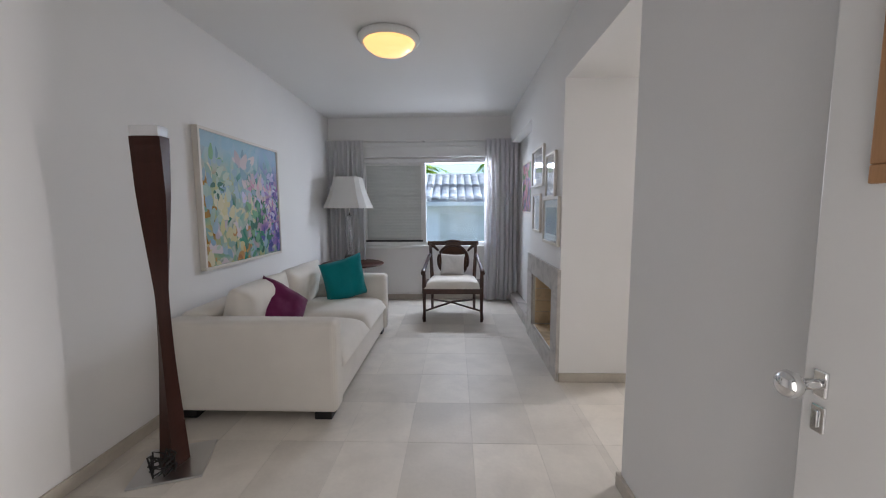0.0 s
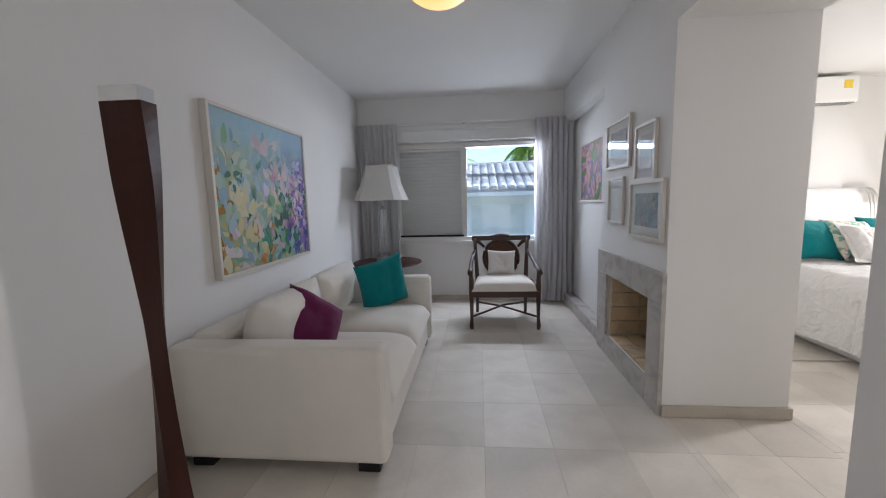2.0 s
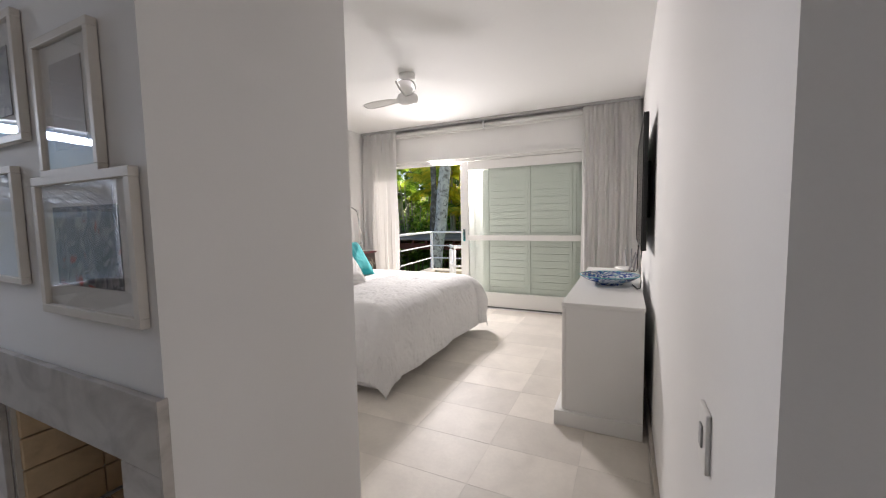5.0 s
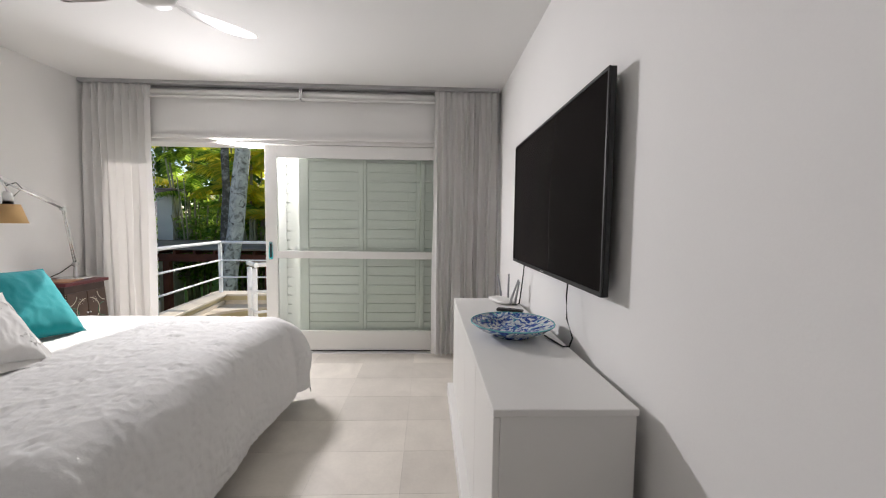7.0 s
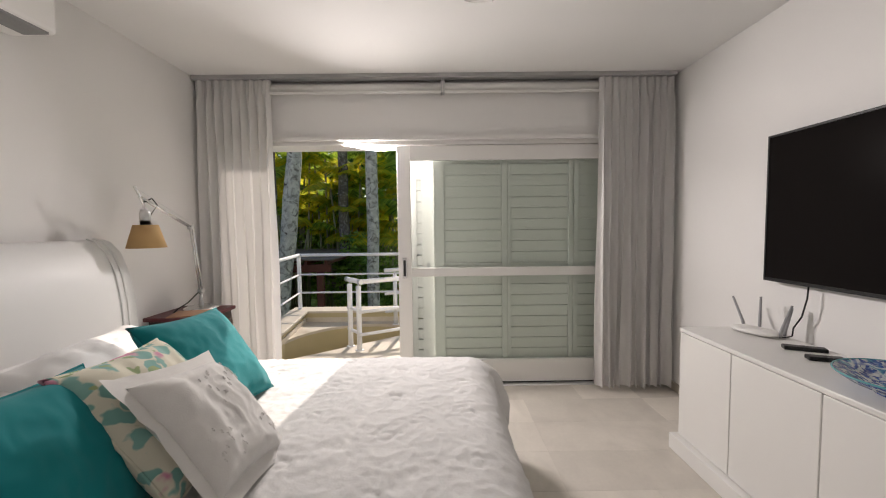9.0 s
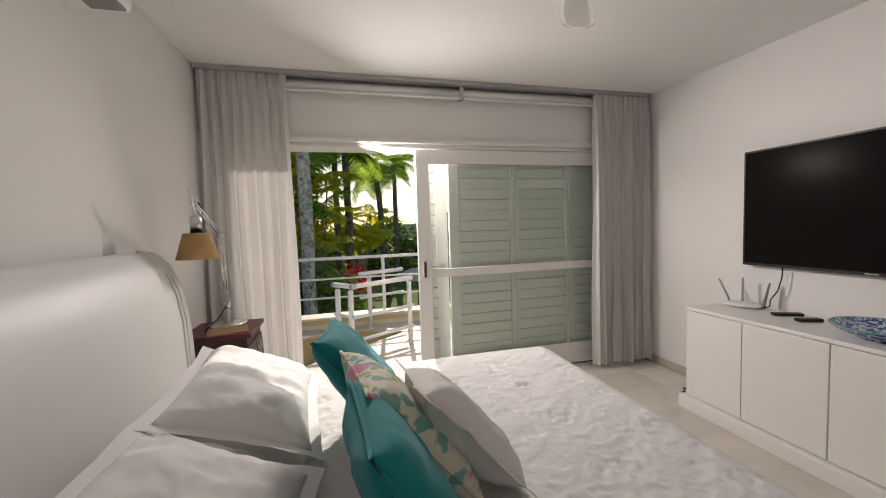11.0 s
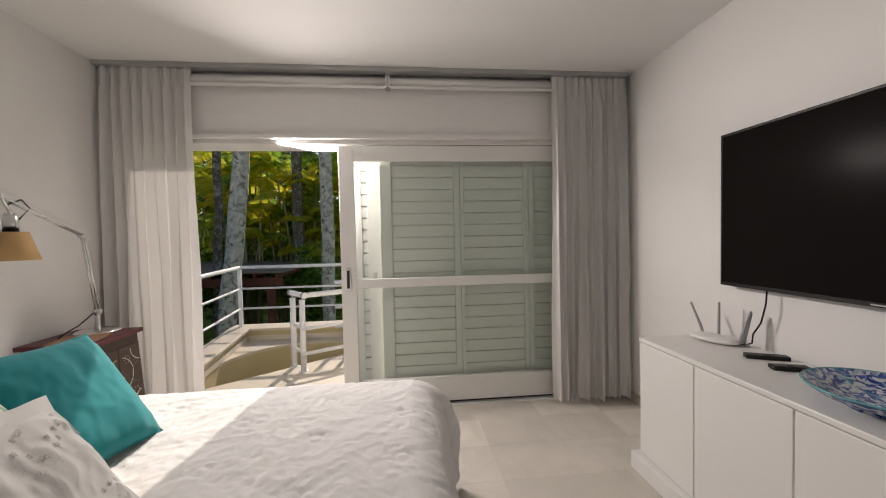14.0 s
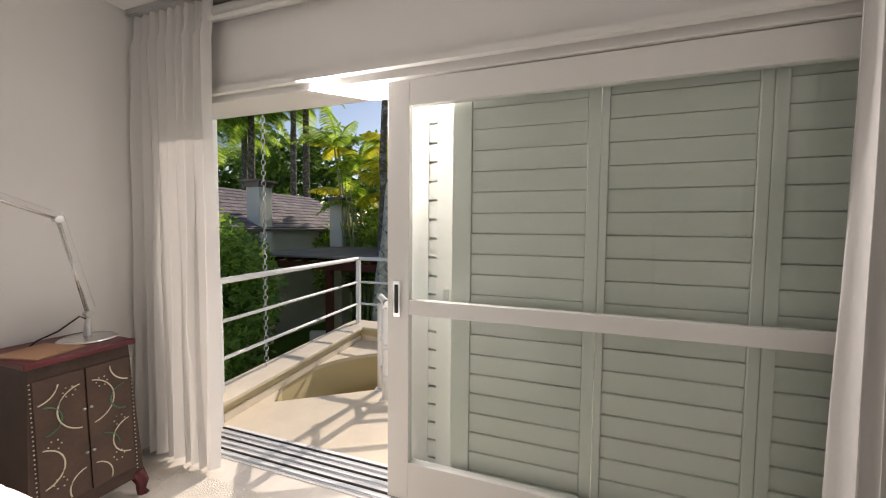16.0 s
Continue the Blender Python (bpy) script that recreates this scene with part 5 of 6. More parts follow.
def make_desk_lamp():
    t = thing("desk_lamp", (5.66, 6.05, 0.826), "aluminium balanced-arm desk lamp with parchment shade", "lamp")
    part("base", lathe(bmesh.new(), [(0, 0), (0.115, 0), (0.115, 0.006), (0.10, 0.014), (0.02, 0.02), (0, 0.02)], 40), ALUM, t, "round polished aluminium foot")
    part("stem", sweep(bmesh.new(), [(0, 0, 0.018), (0, 0, 0.07), (0.005, 0, 0.115)], [0.018, 0.013, 0.010], 12), STEEL, t)
    J1, J2, HD = Vector((0.005, 0, 0.125)), Vector((-0.105, -0.02, 0.59)), Vector((-0.545, -0.02, 0.765))
    for off in (-0.009, 0.009):
        part("lower_arm", sweep(bmesh.new(), [J1 + Vector((0, off, 0)), J2 + Vector((0, off, 0))], 0.0055, 8), ALUM, t)
        part("upper_arm", sweep(bmesh.new(), [J2 + Vector((0, off, 0)), HD + Vector((0, off, 0))], 0.0055, 8), ALUM, t)
    for j in (J1, J2):
        part("joint", sweep(bmesh.new(), [j - Vector((0, 0.018, 0)), j + Vector((0, 0.018, 0))], 0.016, 12), STEEL, t)
    part("tension_wire", sweep(bmesh.new(), [J1 + Vector((0.03, 0, 0.03)), J2 + Vector((0.02, 0, 0.03))], 0.0012, 4), STEEL, t)
    part("tension_wire", sweep(bmesh.new(), [J2 + Vector((-0.02, 0, 0.04)), HD + Vector((-0.03, 0, 0.05))], 0.0012, 4), STEEL, t)
    part("head_bar", sweep(bmesh.new(), [HD + Vector((-0.04, 0, 0.06)), HD, HD + Vector((0.05, 0, -0.10))], 0.007, 8), ALUM, t)
    sc = HD + Vector((0.03, 0, -0.16))
    part("socket", lathe(bmesh.new(), [(0.0, 0.09), (0.022, 0.09), (0.028, 0.07), (0.028, 0.0)], 16, at=tuple(sc)), STEEL, t)
    part("shade", lathe(bmesh.new(), [(0.062, 0.0), (0.10, -0.135), (0.097, -0.135), (0.059, 0.0)], 36, at=tuple(sc)), PARCH, t, "tan parchment cone shade")
    part("cord", sweep(bmesh.new(), [HD + Vector((0.02, 0, -0.03)), HD + Vector((0.09, 0, 0.0)), HD + Vector((0.12, -0.01, -0.04)), HD + Vector((0.06, -0.01, -0.1))], 0.004, 6), CABLE, t)
    part("cord", sweep(bmesh.new(), [(0, 0.0, 0.1), (-0.03, 0.0, 0.12), (-0.10, 0.03, 0.06), (-0.16, 0.06, 0.03), (-0.18, 0.08, 0.005)], 0.004, 6), CABLE, t)


make_desk_lamp()
fan = thing("ceiling_fan", (4.23, 4.36, H), "white three-blade ceiling fan at rest", "fan", rz=-27)
part("canopy", lathe(bmesh.new(), [(0.075, 0), (0.075, -0.03), (0.06, -0.05), (0, -0.05)], 28), WHITE, fan)
part("rod", sweep(bmesh.new(), [(0, 0, -0.04), (0, 0, -0.18)], 0.013, 10), WHITE, fan)
part("motor", lathe(bmesh.new(), [(0, -0.16), (0.05, -0.165), (0.09, -0.19), (0.10, -0.22), (0.085, -0.255), (0.05, -0.275), (0, -0.28)], 32), WHITE, fan)
for k in range(3):
    bm = bmesh.new()
    def blade(u, v, s=1):
        r = 0.09 + u * 0.42
        w = (0.028 + 0.050 * math.sin(min(1, u * 1.25) * math.pi * 0.62)) * (1 if u < 0.92 else max(0.35, 1 - (u - 0.92) * 7))
        return Vector((r, (v - 0.5) * w * 2 - 0.06 * u * u, -0.222 + 0.018 * (v - 0.5) * (1 - 0.4 * u)))
    top = surface(bm, blade, 16, 6)
    bmesh.ops.solidify(bm, geom=bm.faces[:], thickness=0.004)
    part("blade", bm, WHITE, fan).matrix_local = pose(0, 0, 0, 0, 0, k * 120)
ac = thing("air_conditioner", (4.31, 6.28, 2.30), "white wall-mounted split air conditioner", "air conditioner")
part("case", B(-0.41, 0.41, -0.225, 0, 0, 0.29, bevel=0.025, seg=3), WHITE, ac)
part("vent", B(-0.37, 0.37, -0.215, -0.10, -0.006, 0.004), mat("vent_grey", (0.25, 0.25, 0.25), 0.5), ac)
part("sticker", B(0.24, 0.33, -0.2265, -0.2245, 0.15, 0.24), mat("yellow_label", (0.75, 0.52, 0.05), 0.5), ac)

# ---- outside: balcony ----
RAILW = mat("rail_paint", (0.80, 0.80, 0.79), 0.35, 0, 0.02, 3, 0.03)
HX, HY, HR = 7.46, 5.30, 0.97
CUT = math.radians(38)   # the way the open half of the stair well faces


def well(k, seg, grow=0.0):
    """A point on the half-round edge of the stair well, and the ray that it lies on."""
    nx, ny = math.cos(CUT), math.sin(CUT)
    cx, cy = HX + 0.34 * HR * nx, HY + 0.34 * HR * ny
    a = k * 2 * math.pi / seg
    c, s = math.cos(a), math.sin(a)
    bx, by = cx - HX, cy - HY
    h = bx * c + by * s
    r = -h + math.sqrt(h * h - (bx * bx + by * by - (HR + grow) ** 2))
    q = c * nx + s * ny
    if q < -1e-6:
        r = min(r, (0.34 * HR + grow) / -q)
    return cx, cy, c, s, r


def well_slab(bm, x0, x1, y0, y1, z0, z1, seg=120):
    """A slab with the half-round stair well cut through it."""
    inner, outer = [], []
    for k in range(seg):
        cx, cy, c, s, r = well(k, seg)
        t = min([((x1 - cx) / c) if c > 1e-6 else 1e9, ((x0 - cx) / c) if c < -1e-6 else 1e9, ((y1 - cy) / s) if s > 1e-6 else 1e9, ((y0 - cy) / s) if s < -1e-6 else 1e9])
        inner.append((cx + r * c, cy + r * s))
        outer.append((cx + t * c, cy + t * s))
    rows = [[bm.verts.new((*p, z)) for p in ps] for ps, z in ((outer, z0), (outer, z1), (inner, z1), (inner, z0))]
    for i in range(4):
        a, b = rows[i], rows[(i + 1) % 4]
        for k in range(seg):
            bm.faces.new((a[k], a[(k + 1) % seg], b[(k + 1) % seg], b[k]))
    return bm


def well_wall(bm, z0, z1, g0, g1, seg=120):
    rings = []
    for g, z in ((g0, z0), (g0, z1), (g1, z1), (g1, z0)):
        pts = [well(k, seg, g) for k in range(seg)]
        rings.append([bm.verts.new((cx + r * c, cy + r * s, z)) for cx, cy, c, s, r in pts])
    for i in range(4):
        a, b = rings[i], rings[(i + 1) % 4]
        for k in range(seg):
            bm.faces.new((a[k], a[(k + 1) % seg], b[(k + 1) % seg], b[k]))
    return bm


solid("balcony_floor", well_slab(bmesh.new(), 6.44, 8.74, 2.2, 6.5, -0.05, -0.015), BALC, (0, 0, 0), "pale stone balcony floor with a half-round stair opening", "balcony floor", kind="structure")
sw_ = tagged(new("stair_well"), "yellow painted curved wall of the spiral stair", "wall", kind="structure")
part("upper_band", well_wall(bmesh.new(), -0.36, -0.051, 0.004, 0.10), PARAPET, sw_)
part("lower_wall", well_wall(bmesh.new(), -3.0, -0.361, 0.09, 0.16), PARAPET, sw_)
par = tagged(new("parapet"), "low yellow parapet with a pale stone cap", "parapet", kind="structure")
SK = pose(8.74, 6.46, 0, 0, 0, 5.5) @ pose(-8.74, -6.46, 0)
bm = B(6.40, 8.80, 6.37, 6.55, -0.6, 0.12, m=SK)
box(bm, 8.62, 8.86, 1.9, 6.55, -0.6, 0.12)
part("wall", bm, PARAPET, par)
bm = B(6.42, 8.574, 6.32, 6.60, 0.121, 0.155, bevel=0.006, m=SK)
part("cap", bm, BALC, par, "pale stone coping")
part("cap", B(8.58, 8.90, 1.9, 6.60, 0.121, 0.155, bevel=0.006), BALC, par, "pale stone coping")

part("skirting", B(6.46, 8.60, 6.352, 6.369, -0.014, 0.05, bevel=0.002, m=SK), BALC, par, "pale stone skirting")
part("skirting", B(8.602, 8.619, 2.2, 6.33, -0.014, 0.05, bevel=0.002), BALC, par, "pale stone skirting")

rl = tagged(new("balcony_railing"), "white painted metal railing with three bars", "railing")
rl.location = (8.75, 6.47, 0.155)
for z, r in ((0.835, 0.024), (0.535, 0.014), (0.255, 0.014)):
    part("bar", sweep(bmesh.new(), [(-2.25, -0.24, z), (0, 0, z)], r, 10), RAILW, rl)
    part("bar", sweep(bmesh.new(), [(0, 0, z), (0, -4.4, z)], r, 10), RAILW, rl)
for p in ((0, 0), (-2.22, -0.235), (0, -1.75), (0, -3.4)):
    part("post", B(p[0] - 0.024, p[0] + 0.024, p[1] - 0.024, p[1] + 0.024, 0, 0.835, bevel=0.004), RAILW, rl)
gr = tagged(new("stair_railing"), "white tubular handrail round the stair opening", "railing")
gr.location = (7.23, 5.24, -0.015)
for x, y, h in ((0, 0, 0.75), (0.165, 0.14, 0.75), (0.385, -0.72, 0.75), (1.17, -0.28, 0.73)):
    p = part("post", sweep(bmesh.new(), [(x, y, 0), (x, y, h)], 0.030, 14), RAILW, gr)
    part("pin", sweep(bmesh.new(), [(x, y, h), (x, y, h + 0.045)], 0.009, 8), STEEL, p, "bare steel pin under the handrail")
    part("foot_plate", lathe(bmesh.new(), [(0.05, 0.0), (0.05, 0.006), (0.032, 0.010)], 16, at=(x, y, 0)), RAILW, p)
for z, r in ((0.80, 0.028), (0.46, 0.019), (0.20, 0.019)):
    out = 0.0 if z > 0.7 else 0.042
    part("bar", sweep(bmesh.new(), [(0.22, 0.175, z), (-0.035, -0.03, z)], r, 10), RAILW, gr)
    part("bar", sweep(bmesh.new(), [(-0.035 - out, -0.02, z), (0.40 - out, -0.76, z)], r, 10), RAILW, gr)
    part("bar", sweep(bmesh.new(), [(1.10, -0.14, z), (1.43, -0.80, z)], r, 10), RAILW, gr)
for x, y in ((0.22, 0.175), (-0.035, -0.03)):
    part("collar", sweep(bmesh.new(), [(x - 0.02, y - 0.017, 0.80), (x + 0.02, y + 0.017, 0.80)], 0.031, 12), STEEL, gr, "grey metal rail joint")

# ---- outside: garden ----
G = -3.0
GRASS = mat("lawn", (0.11, 0.19, 0.03), 0.9, 0, 0.35, 0.6, 0.6, 30, 0.2)
bm = bmesh.new()
surface(bm, lambda u, v: Vector((-400 + 1200 * u, -600 + 1200 * v, G)), 4, 4, False)
solid("ground", bm, GRASS, (0, 0, 0), "green garden lawn", "ground", kind="structure")


def cloud(name, centers, count, size, material, label, category, seed, kind="", flat=0.6, long=2.2):
    """Many separate small leaves in uneven clumps: centers are (x, y, z, rx, ry, rz)."""
    rng = np.random.RandomState(seed)
    cs = np.array(centers, float)
    vol = (cs[:, 3] * cs[:, 4] * cs[:, 5]) ** (2 / 3)
    pick = rng.choice(len(cs), count, p=vol / vol.sum())
    d = rng.normal(size=(count, 3))
    d /= np.linalg.norm(d, axis=1)[:, None]
    rad = rng.uniform(0.45, 1.05, count) ** 0.6
    lump = 1 + 0.25 * np.sin(d[:, 0] * 5 + pick) * np.cos(d[:, 2] * 4 + pick * 2)
    c = cs[pick, :3] + d * cs[pick, 3:] * (rad * lump)[:, None]
    a = rng.normal(size=(count, 3)) + d * 0.6
    a[:, 2] *= flat
    a /= np.linalg.norm(a, axis=1)[:, None]
    b = np.cross(a, rng.normal(size=(count, 3)))
    b /= np.linalg.norm(b, axis=1)[:, None]
    s = size * rng.uniform(0.6, 1.4, count)[:, None]
    v = np.stack([c - a * s * long / 2, c + b * s * 0.5, c + a * s * long / 2, c - b * s * 0.5], 1).reshape(-1, 3)
    f = np.arange(count * 4).reshape(-1, 4)
    me = bpy.data.meshes.new(name)
    me.from_pydata(v.tolist(), [], f.tolist())
    me.materials.append(material)
    ob = new(name, me)
    return tagged(ob, label, category, kind=kind) if label else ob


def frond_mesh(name, material, length, droop, leaf, seed, n=40, up=0.6):
    """A feather palm frond along +x from the origin."""
    rng = random.Random(seed)
    vs, fs = [], []
    def at(u):
        return Vector((length * u * math.cos(up - droop * u * 0.5), 0, length * (math.sin(up) * u - droop * u * u * 0.7)))
    for i in range(n):
        u = 0.12 + 0.88 * i / n
        p, q = at(u), at(min(1, u + 0.02))
        d = (q - p).normalized()
        L = leaf * (0.35 + math.sin(math.pi * min(1, u * 0.9 + 0.1)) * 0.75)
        for s in (-1, 1):
            side = Vector((d.x * 0.55, s * 0.85, -0.32 + rng.uniform(-0.2, 0.12))).normalized()
            k = len(vs)
            w = d * leaf * 0.040
            vs += [p - w, p + w, p + side * L * 0.6 + w * 0.9 , p + side * L + Vector((0, 0, -0.15 * L)), p + side * L * 0.6 - w * 0.9]
            fs += [(k, k + 1, k + 2, k + 3, k + 4)]
    for i in range(8):
        p, q = at(i / 8), at((i + 1) / 8)
        w = Vector((0, 0.03 * (1 - i / 9), 0))
        k = len(vs)
        vs += [p - w, p + w, q + w, q - w]
        fs += [(k, k + 1, k + 2, k + 3)]
    me = bpy.data.meshes.new(name)
    me.from_pydata([tuple(v) for v in vs], [], fs)
    me.materials.append(material)
    return me


LEAF1 = leafy("palm_leaf", (0.06, 0.15, 0.025), (0.30, 0.44, 0.09), 0.6)
LEAF2 = leafy("yellow_palm_leaf", (0.20, 0.30, 0.04), (0.48, 0.45, 0.06), 0.6)
LEAF3 = leafy("shrub_leaf", (0.075, 0.165, 0.03), (0.22, 0.34, 0.09), 0.45)
# darker leaf greens: the woodland's deep shade is put into the colour
LEAF4 = leafy("deep_shade_leaf", (0.045, 0.11, 0.025), (0.13, 0.22, 0.05), 0.45)
LEAFR = leafy("red_flower", (0.45, 0.01, 0.03), (0.62, 0.04, 0.08))
BARK = mat("lichen_bark", (0.56, 0.53, 0.47), 0.9, 0, 0.35, 6, 0.8, 20, 0.2, stain=(0.06, 0.035, 0.025), stain_amt=1.0, stain_scale=5.5, depth=0.03)
BARK2 = mat("dark_bark", (0.12, 0.10, 0.08), 0.9, 0, 0.35, 6, 0.8, 20, 0.2, stain=(0.42, 0.40, 0.36), stain_amt=0.9, stain_scale=7, depth=0.03)
CANE = mat("palm_cane", (0.33, 0.31, 0.19), 0.7, 0, 0.3, 2, 0.2, 20)
fronds = {k: [frond_mesh("frond", m, l, d, lf, s, up=up) for s, (l, d, lf, up) in enumerate(v)] for k, (m, v) in {
    "green": (LEAF1, [(2.6, 0.9, 0.75, 0.5), (2.4, 0.7, 0.7, 0.9), (2.7, 1.1, 0.75, 0.25)]),
    "yellow": (LEAF2, [(1.9, 0.9, 0.55, 0.6), (1.8, 0.7, 0.5, 0.95)]),
    "areca": (LEAF1, [(2.0, 0.8, 0.5, 0.9), (2.2, 0.6, 0.5, 1.15), (1.8, 1.0, 0.5, 0.6)])}.items()}


def crown(t, kind, top, count, seed, scale=1.0):
    rng = random.Random(seed)
    for k in range(count):
        o = new("frond", rng.choice(fronds[kind]))
        o.parent = t
        o.matrix_local = Matrix.Translation(top) @ pose(0, 0, 0, 0, rng.uniform(-18, 28), k * 137.5 + rng.uniform(-15, 15)) @ Matrix.Scale(scale * rng.uniform(0.8, 1.15), 4)


def palm(x, y, h, r, material, seed, kind="green", count=16, lean=(0, 0), scale=1.0, label="tall palm tree with a slender mottled trunk"):
    t = thing("palm_tree", (x, y, G), label, "tree")
    rng = random.Random(seed)
    pts, rs = [], []
    for i in range(15):
        u = i / 14
        pts.append((lean[0] * u + rng.uniform(-0.03, 0.03), lean[1] * u + rng.uniform(-0.03, 0.03), h * u))
        rs.append(r * (1.25 - 0.4 * u + rng.uniform(-0.04, 0.04)))
    part("trunk", sweep(bmesh.new(), pts, rs, 14), material, t)
    if count:
        crown(t, kind, (lean[0], lean[1], h), count, seed, scale)
    return t


def areca(x, y, h, canes, seed, kind="areca", spread=1.6, label="clump of slender cane palms with arching fronds"):
    t = thing("palm_clump", (x, y, G), label, "palm")
    rng = random.Random(seed)
    for k in range(canes):
        a, b = rng.uniform(0, 6.28), rng.uniform(0.2, 1)
        hh = h * rng.uniform(0.6, 1.05)
        top = Vector((math.cos(a) * spread * b, math.sin(a) * spread * b, hh))
        root = Vector((math.cos(a) * 0.35 * b, math.sin(a) * 0.35 * b, 0))
        part("cane", sweep(bmesh.new(), [root, root.lerp(top, 0.5) + Vector((0, 0, 0.35)), top], [0.05, 0.042, 0.035], 7), CANE, t)
        side = Vector((math.cos(a + 1.1) * spread * 0.8 * b, math.sin(a + 1.1) * spread * 0.8 * b, hh * 0.78))
        part("cane", sweep(bmesh.new(), [root * 1.6, root.lerp(side, 0.5) + Vector((0, 0, 0.3)), side], [0.042, 0.034, 0.022], 6), CANE, t)
        for q in range(5):
            # four fronds in ten take the yellow leaf as painted sunlight
            o = new("frond", rng.choice(fronds[kind if rng.random() < 0.6 else "yellow"]))
            o.parent = t
            o.matrix_local = Matrix.Translation(top) @ pose(0, 0, 0, 0, rng.uniform(-15, 20), q * 60 + rng.uniform(-25, 25)) @ Matrix.Scale(rng.uniform(0.75, 1.1), 4)


# trunks near the balcony
palm(13.0, 8.75, 14.5, 0.18, BARK, 1, count=14, lean=(0.0, -1.5), label="leaning tree trunk with pale lichen patches near the balcony")
palm(14.6, 9.55, 15, 0.10, BARK2, 13, count=12, lean=(0.0, -0.5))
palm(17.2, 7.86, 15, 0.17, BARK2, 2, count=14)
palm(13.8, 6.2, 15, 0.15, BARK, 3, count=14)
palm(22.0, 5.5, 9.3, 0.14, BARK2, 4, count=16)
palm(20.0, 5.0, 8, 0.16, BARK2, 5, count=18)
palm(27.0, 2.6, 8.2, 0.18, BARK2, 6, count=20, lean=(0.3, 0.5))
palm(33.0, 1.2, 9.5, 0.18, BARK2, 7, count=20)
palm(21.7, 21.9, 11, 0.2, BARK2, 8, count=18)
palm(22.5, 19.6, 12, 0.17, BARK2, 9, count=16)
palm(23.7, 19.7, 12.5, 0.2, BARK2, 10, count=18)
palm(18.5, 22.0, 10.0, 0.22, BARK2, 11, count=18)
palm(25.0, 26.0, 11.0, 0.22, BARK2, 12, count=18)
for i, (x, y, h) in enumerate([(18.8, 12.7, 7.5), (18.9, 10.7, 7.2), (18.6, 8.9, 7.8), (18.9, 7.3, 7.0), (21.2, 11.5, 5.6), (21.3, 9.6, 5.4), (21.6, 7.9, 5.2), (24.5, 13, 5.2), (24, 10.4, 4.8), (27, 14.5, 5.4), (30, 17.5, 6.5)]):
    areca(x, y, h, 7, 20 + i)
for i, (x, y, h) in enumerate([(18.4, 6.4, 6.2), (23.5, 4.6, 5.5), (28.5, 4.4, 5.0), (18.2, 9.8, 6.9), (18.3, 8.0, 6.0)]):
    areca(x, y, h, 7, 40 + i, "yellow", 1.3, "clump of golden cane palms with yellow fronds")
cloud("shrub", [(10.7, 10.9, 0.0, 1.0, 0.9, 1.4), (11.3, 12.1, 0.1, 1.0, 1.0, 1.4), (12.6, 13.4, -0.2, 1.2, 1.2, 1.6), (11.6, 12.0, -0.9, 1.0, 1.0, 1.6), (14.0, 14.8, -0.1, 1.4, 1.2, 1.5)], 15000, 0.085, LEAF3, "dense sunlit green shrubs beside the pergola", "shrub", 1)
cloud("shrub", [(19.4, y, 0.0 + 0.3 * math.sin(y * 2), 1.3, 1.2, 1.7) for y in (7.6, 9.4, 11.2, 13.0, 14.6)], 12000, 0.10, LEAF3, "dense green hedge behind the pergola", "hedge", 6)
cloud("shrub", [(14.8, 5.4, -1.5, 1.1, 0.9, 1.5), (16.0, 6.2, -1.2, 1.2, 1.0, 1.6), (17.5, 5.6, -1.5, 1.2, 1.0, 1.4), (16.2, 7.2, -0.6, 1.1, 0.9, 1.7)], 11000, 0.08, LEAF3, "dense green shrubs under the palms", "shrub", 2)
cloud("flowering_shrub", [(15.8, 5.0, -0.2, 0.35, 0.35, 0.45), (16.3, 4.7, -0.7, 0.4, 0.35, 0.3), (15.6, 5.5, -0.5, 0.3, 0.3, 0.3)], 700, 0.085, LEAFR, "red flowering shrub in the garden", "shrub", 3)
cloud("hedge", [(36, y, -0.6 + 0.8 * math.sin(y), 2.2, 2.2, 2.6) for y in range(-10, 30, 3)], 20000, 0.22, LEAF4, "dark dense woodland behind the garden", "woodland", 4, "stuff")
cloud("woodland", [(43 + 3 * math.sin(y), y, z, 3.4, 3.4, 3.2) for y in range(11, 62, 5) for z in (0.5, 4.8, 9.0)], 42000, 0.34, LEAF4, "tall dark trees behind the garden", "woodland", 5, "stuff")

# ---- outside: pergola, houses, garden things ----
TIMBER = mat("red_brown_timber", (0.13, 0.035, 0.02), 0.6, 0, 0.25, 3, 0.2, 40)
SLATE = mat("roof_tile", (0.22, 0.19, 0.20), 0.8, 0, 0.15, 2, 0.3, 30, rand=0.25)
CLAY = mat("clay_tile", (0.76, 0.78, 0.80), 0.8, 0, 0.12, 2, 0.3, 30, rand=0.12)
RENDER = mat("house_render", (0.66, 0.65, 0.58), 0.85, 0, 0.06, 1.2, 0.2, 40)
DARKROOF = mat("pergola_sheet", (0.24, 0.20, 0.18), 0.75, 0, 0.35, 1.2, 0.2, 20)
pg = thing("pergola", (16.2, 10.6, G), "red-brown timber pergola with a dark flat roof", "pergola")
part("roof", B(-2.7, 2.7, -3.3, 3.3, 3.50, 3.56, bevel=0.01), DARKROOF, pg, "dark weathered roof sheet")
for x in (-2.5, 2.5):
    part("beam", B(x - 0.07, x + 0.07, -3.2, 3.2, 3.16, 3.38, bevel=0.01), TIMBER, pg)
    for y in (-2.9, 0, 2.9):
        part("post", B(x - 0.09, x + 0.09, y - 0.09, y + 0.09, 0, 3.16, bevel=0.01), TIMBER, pg)
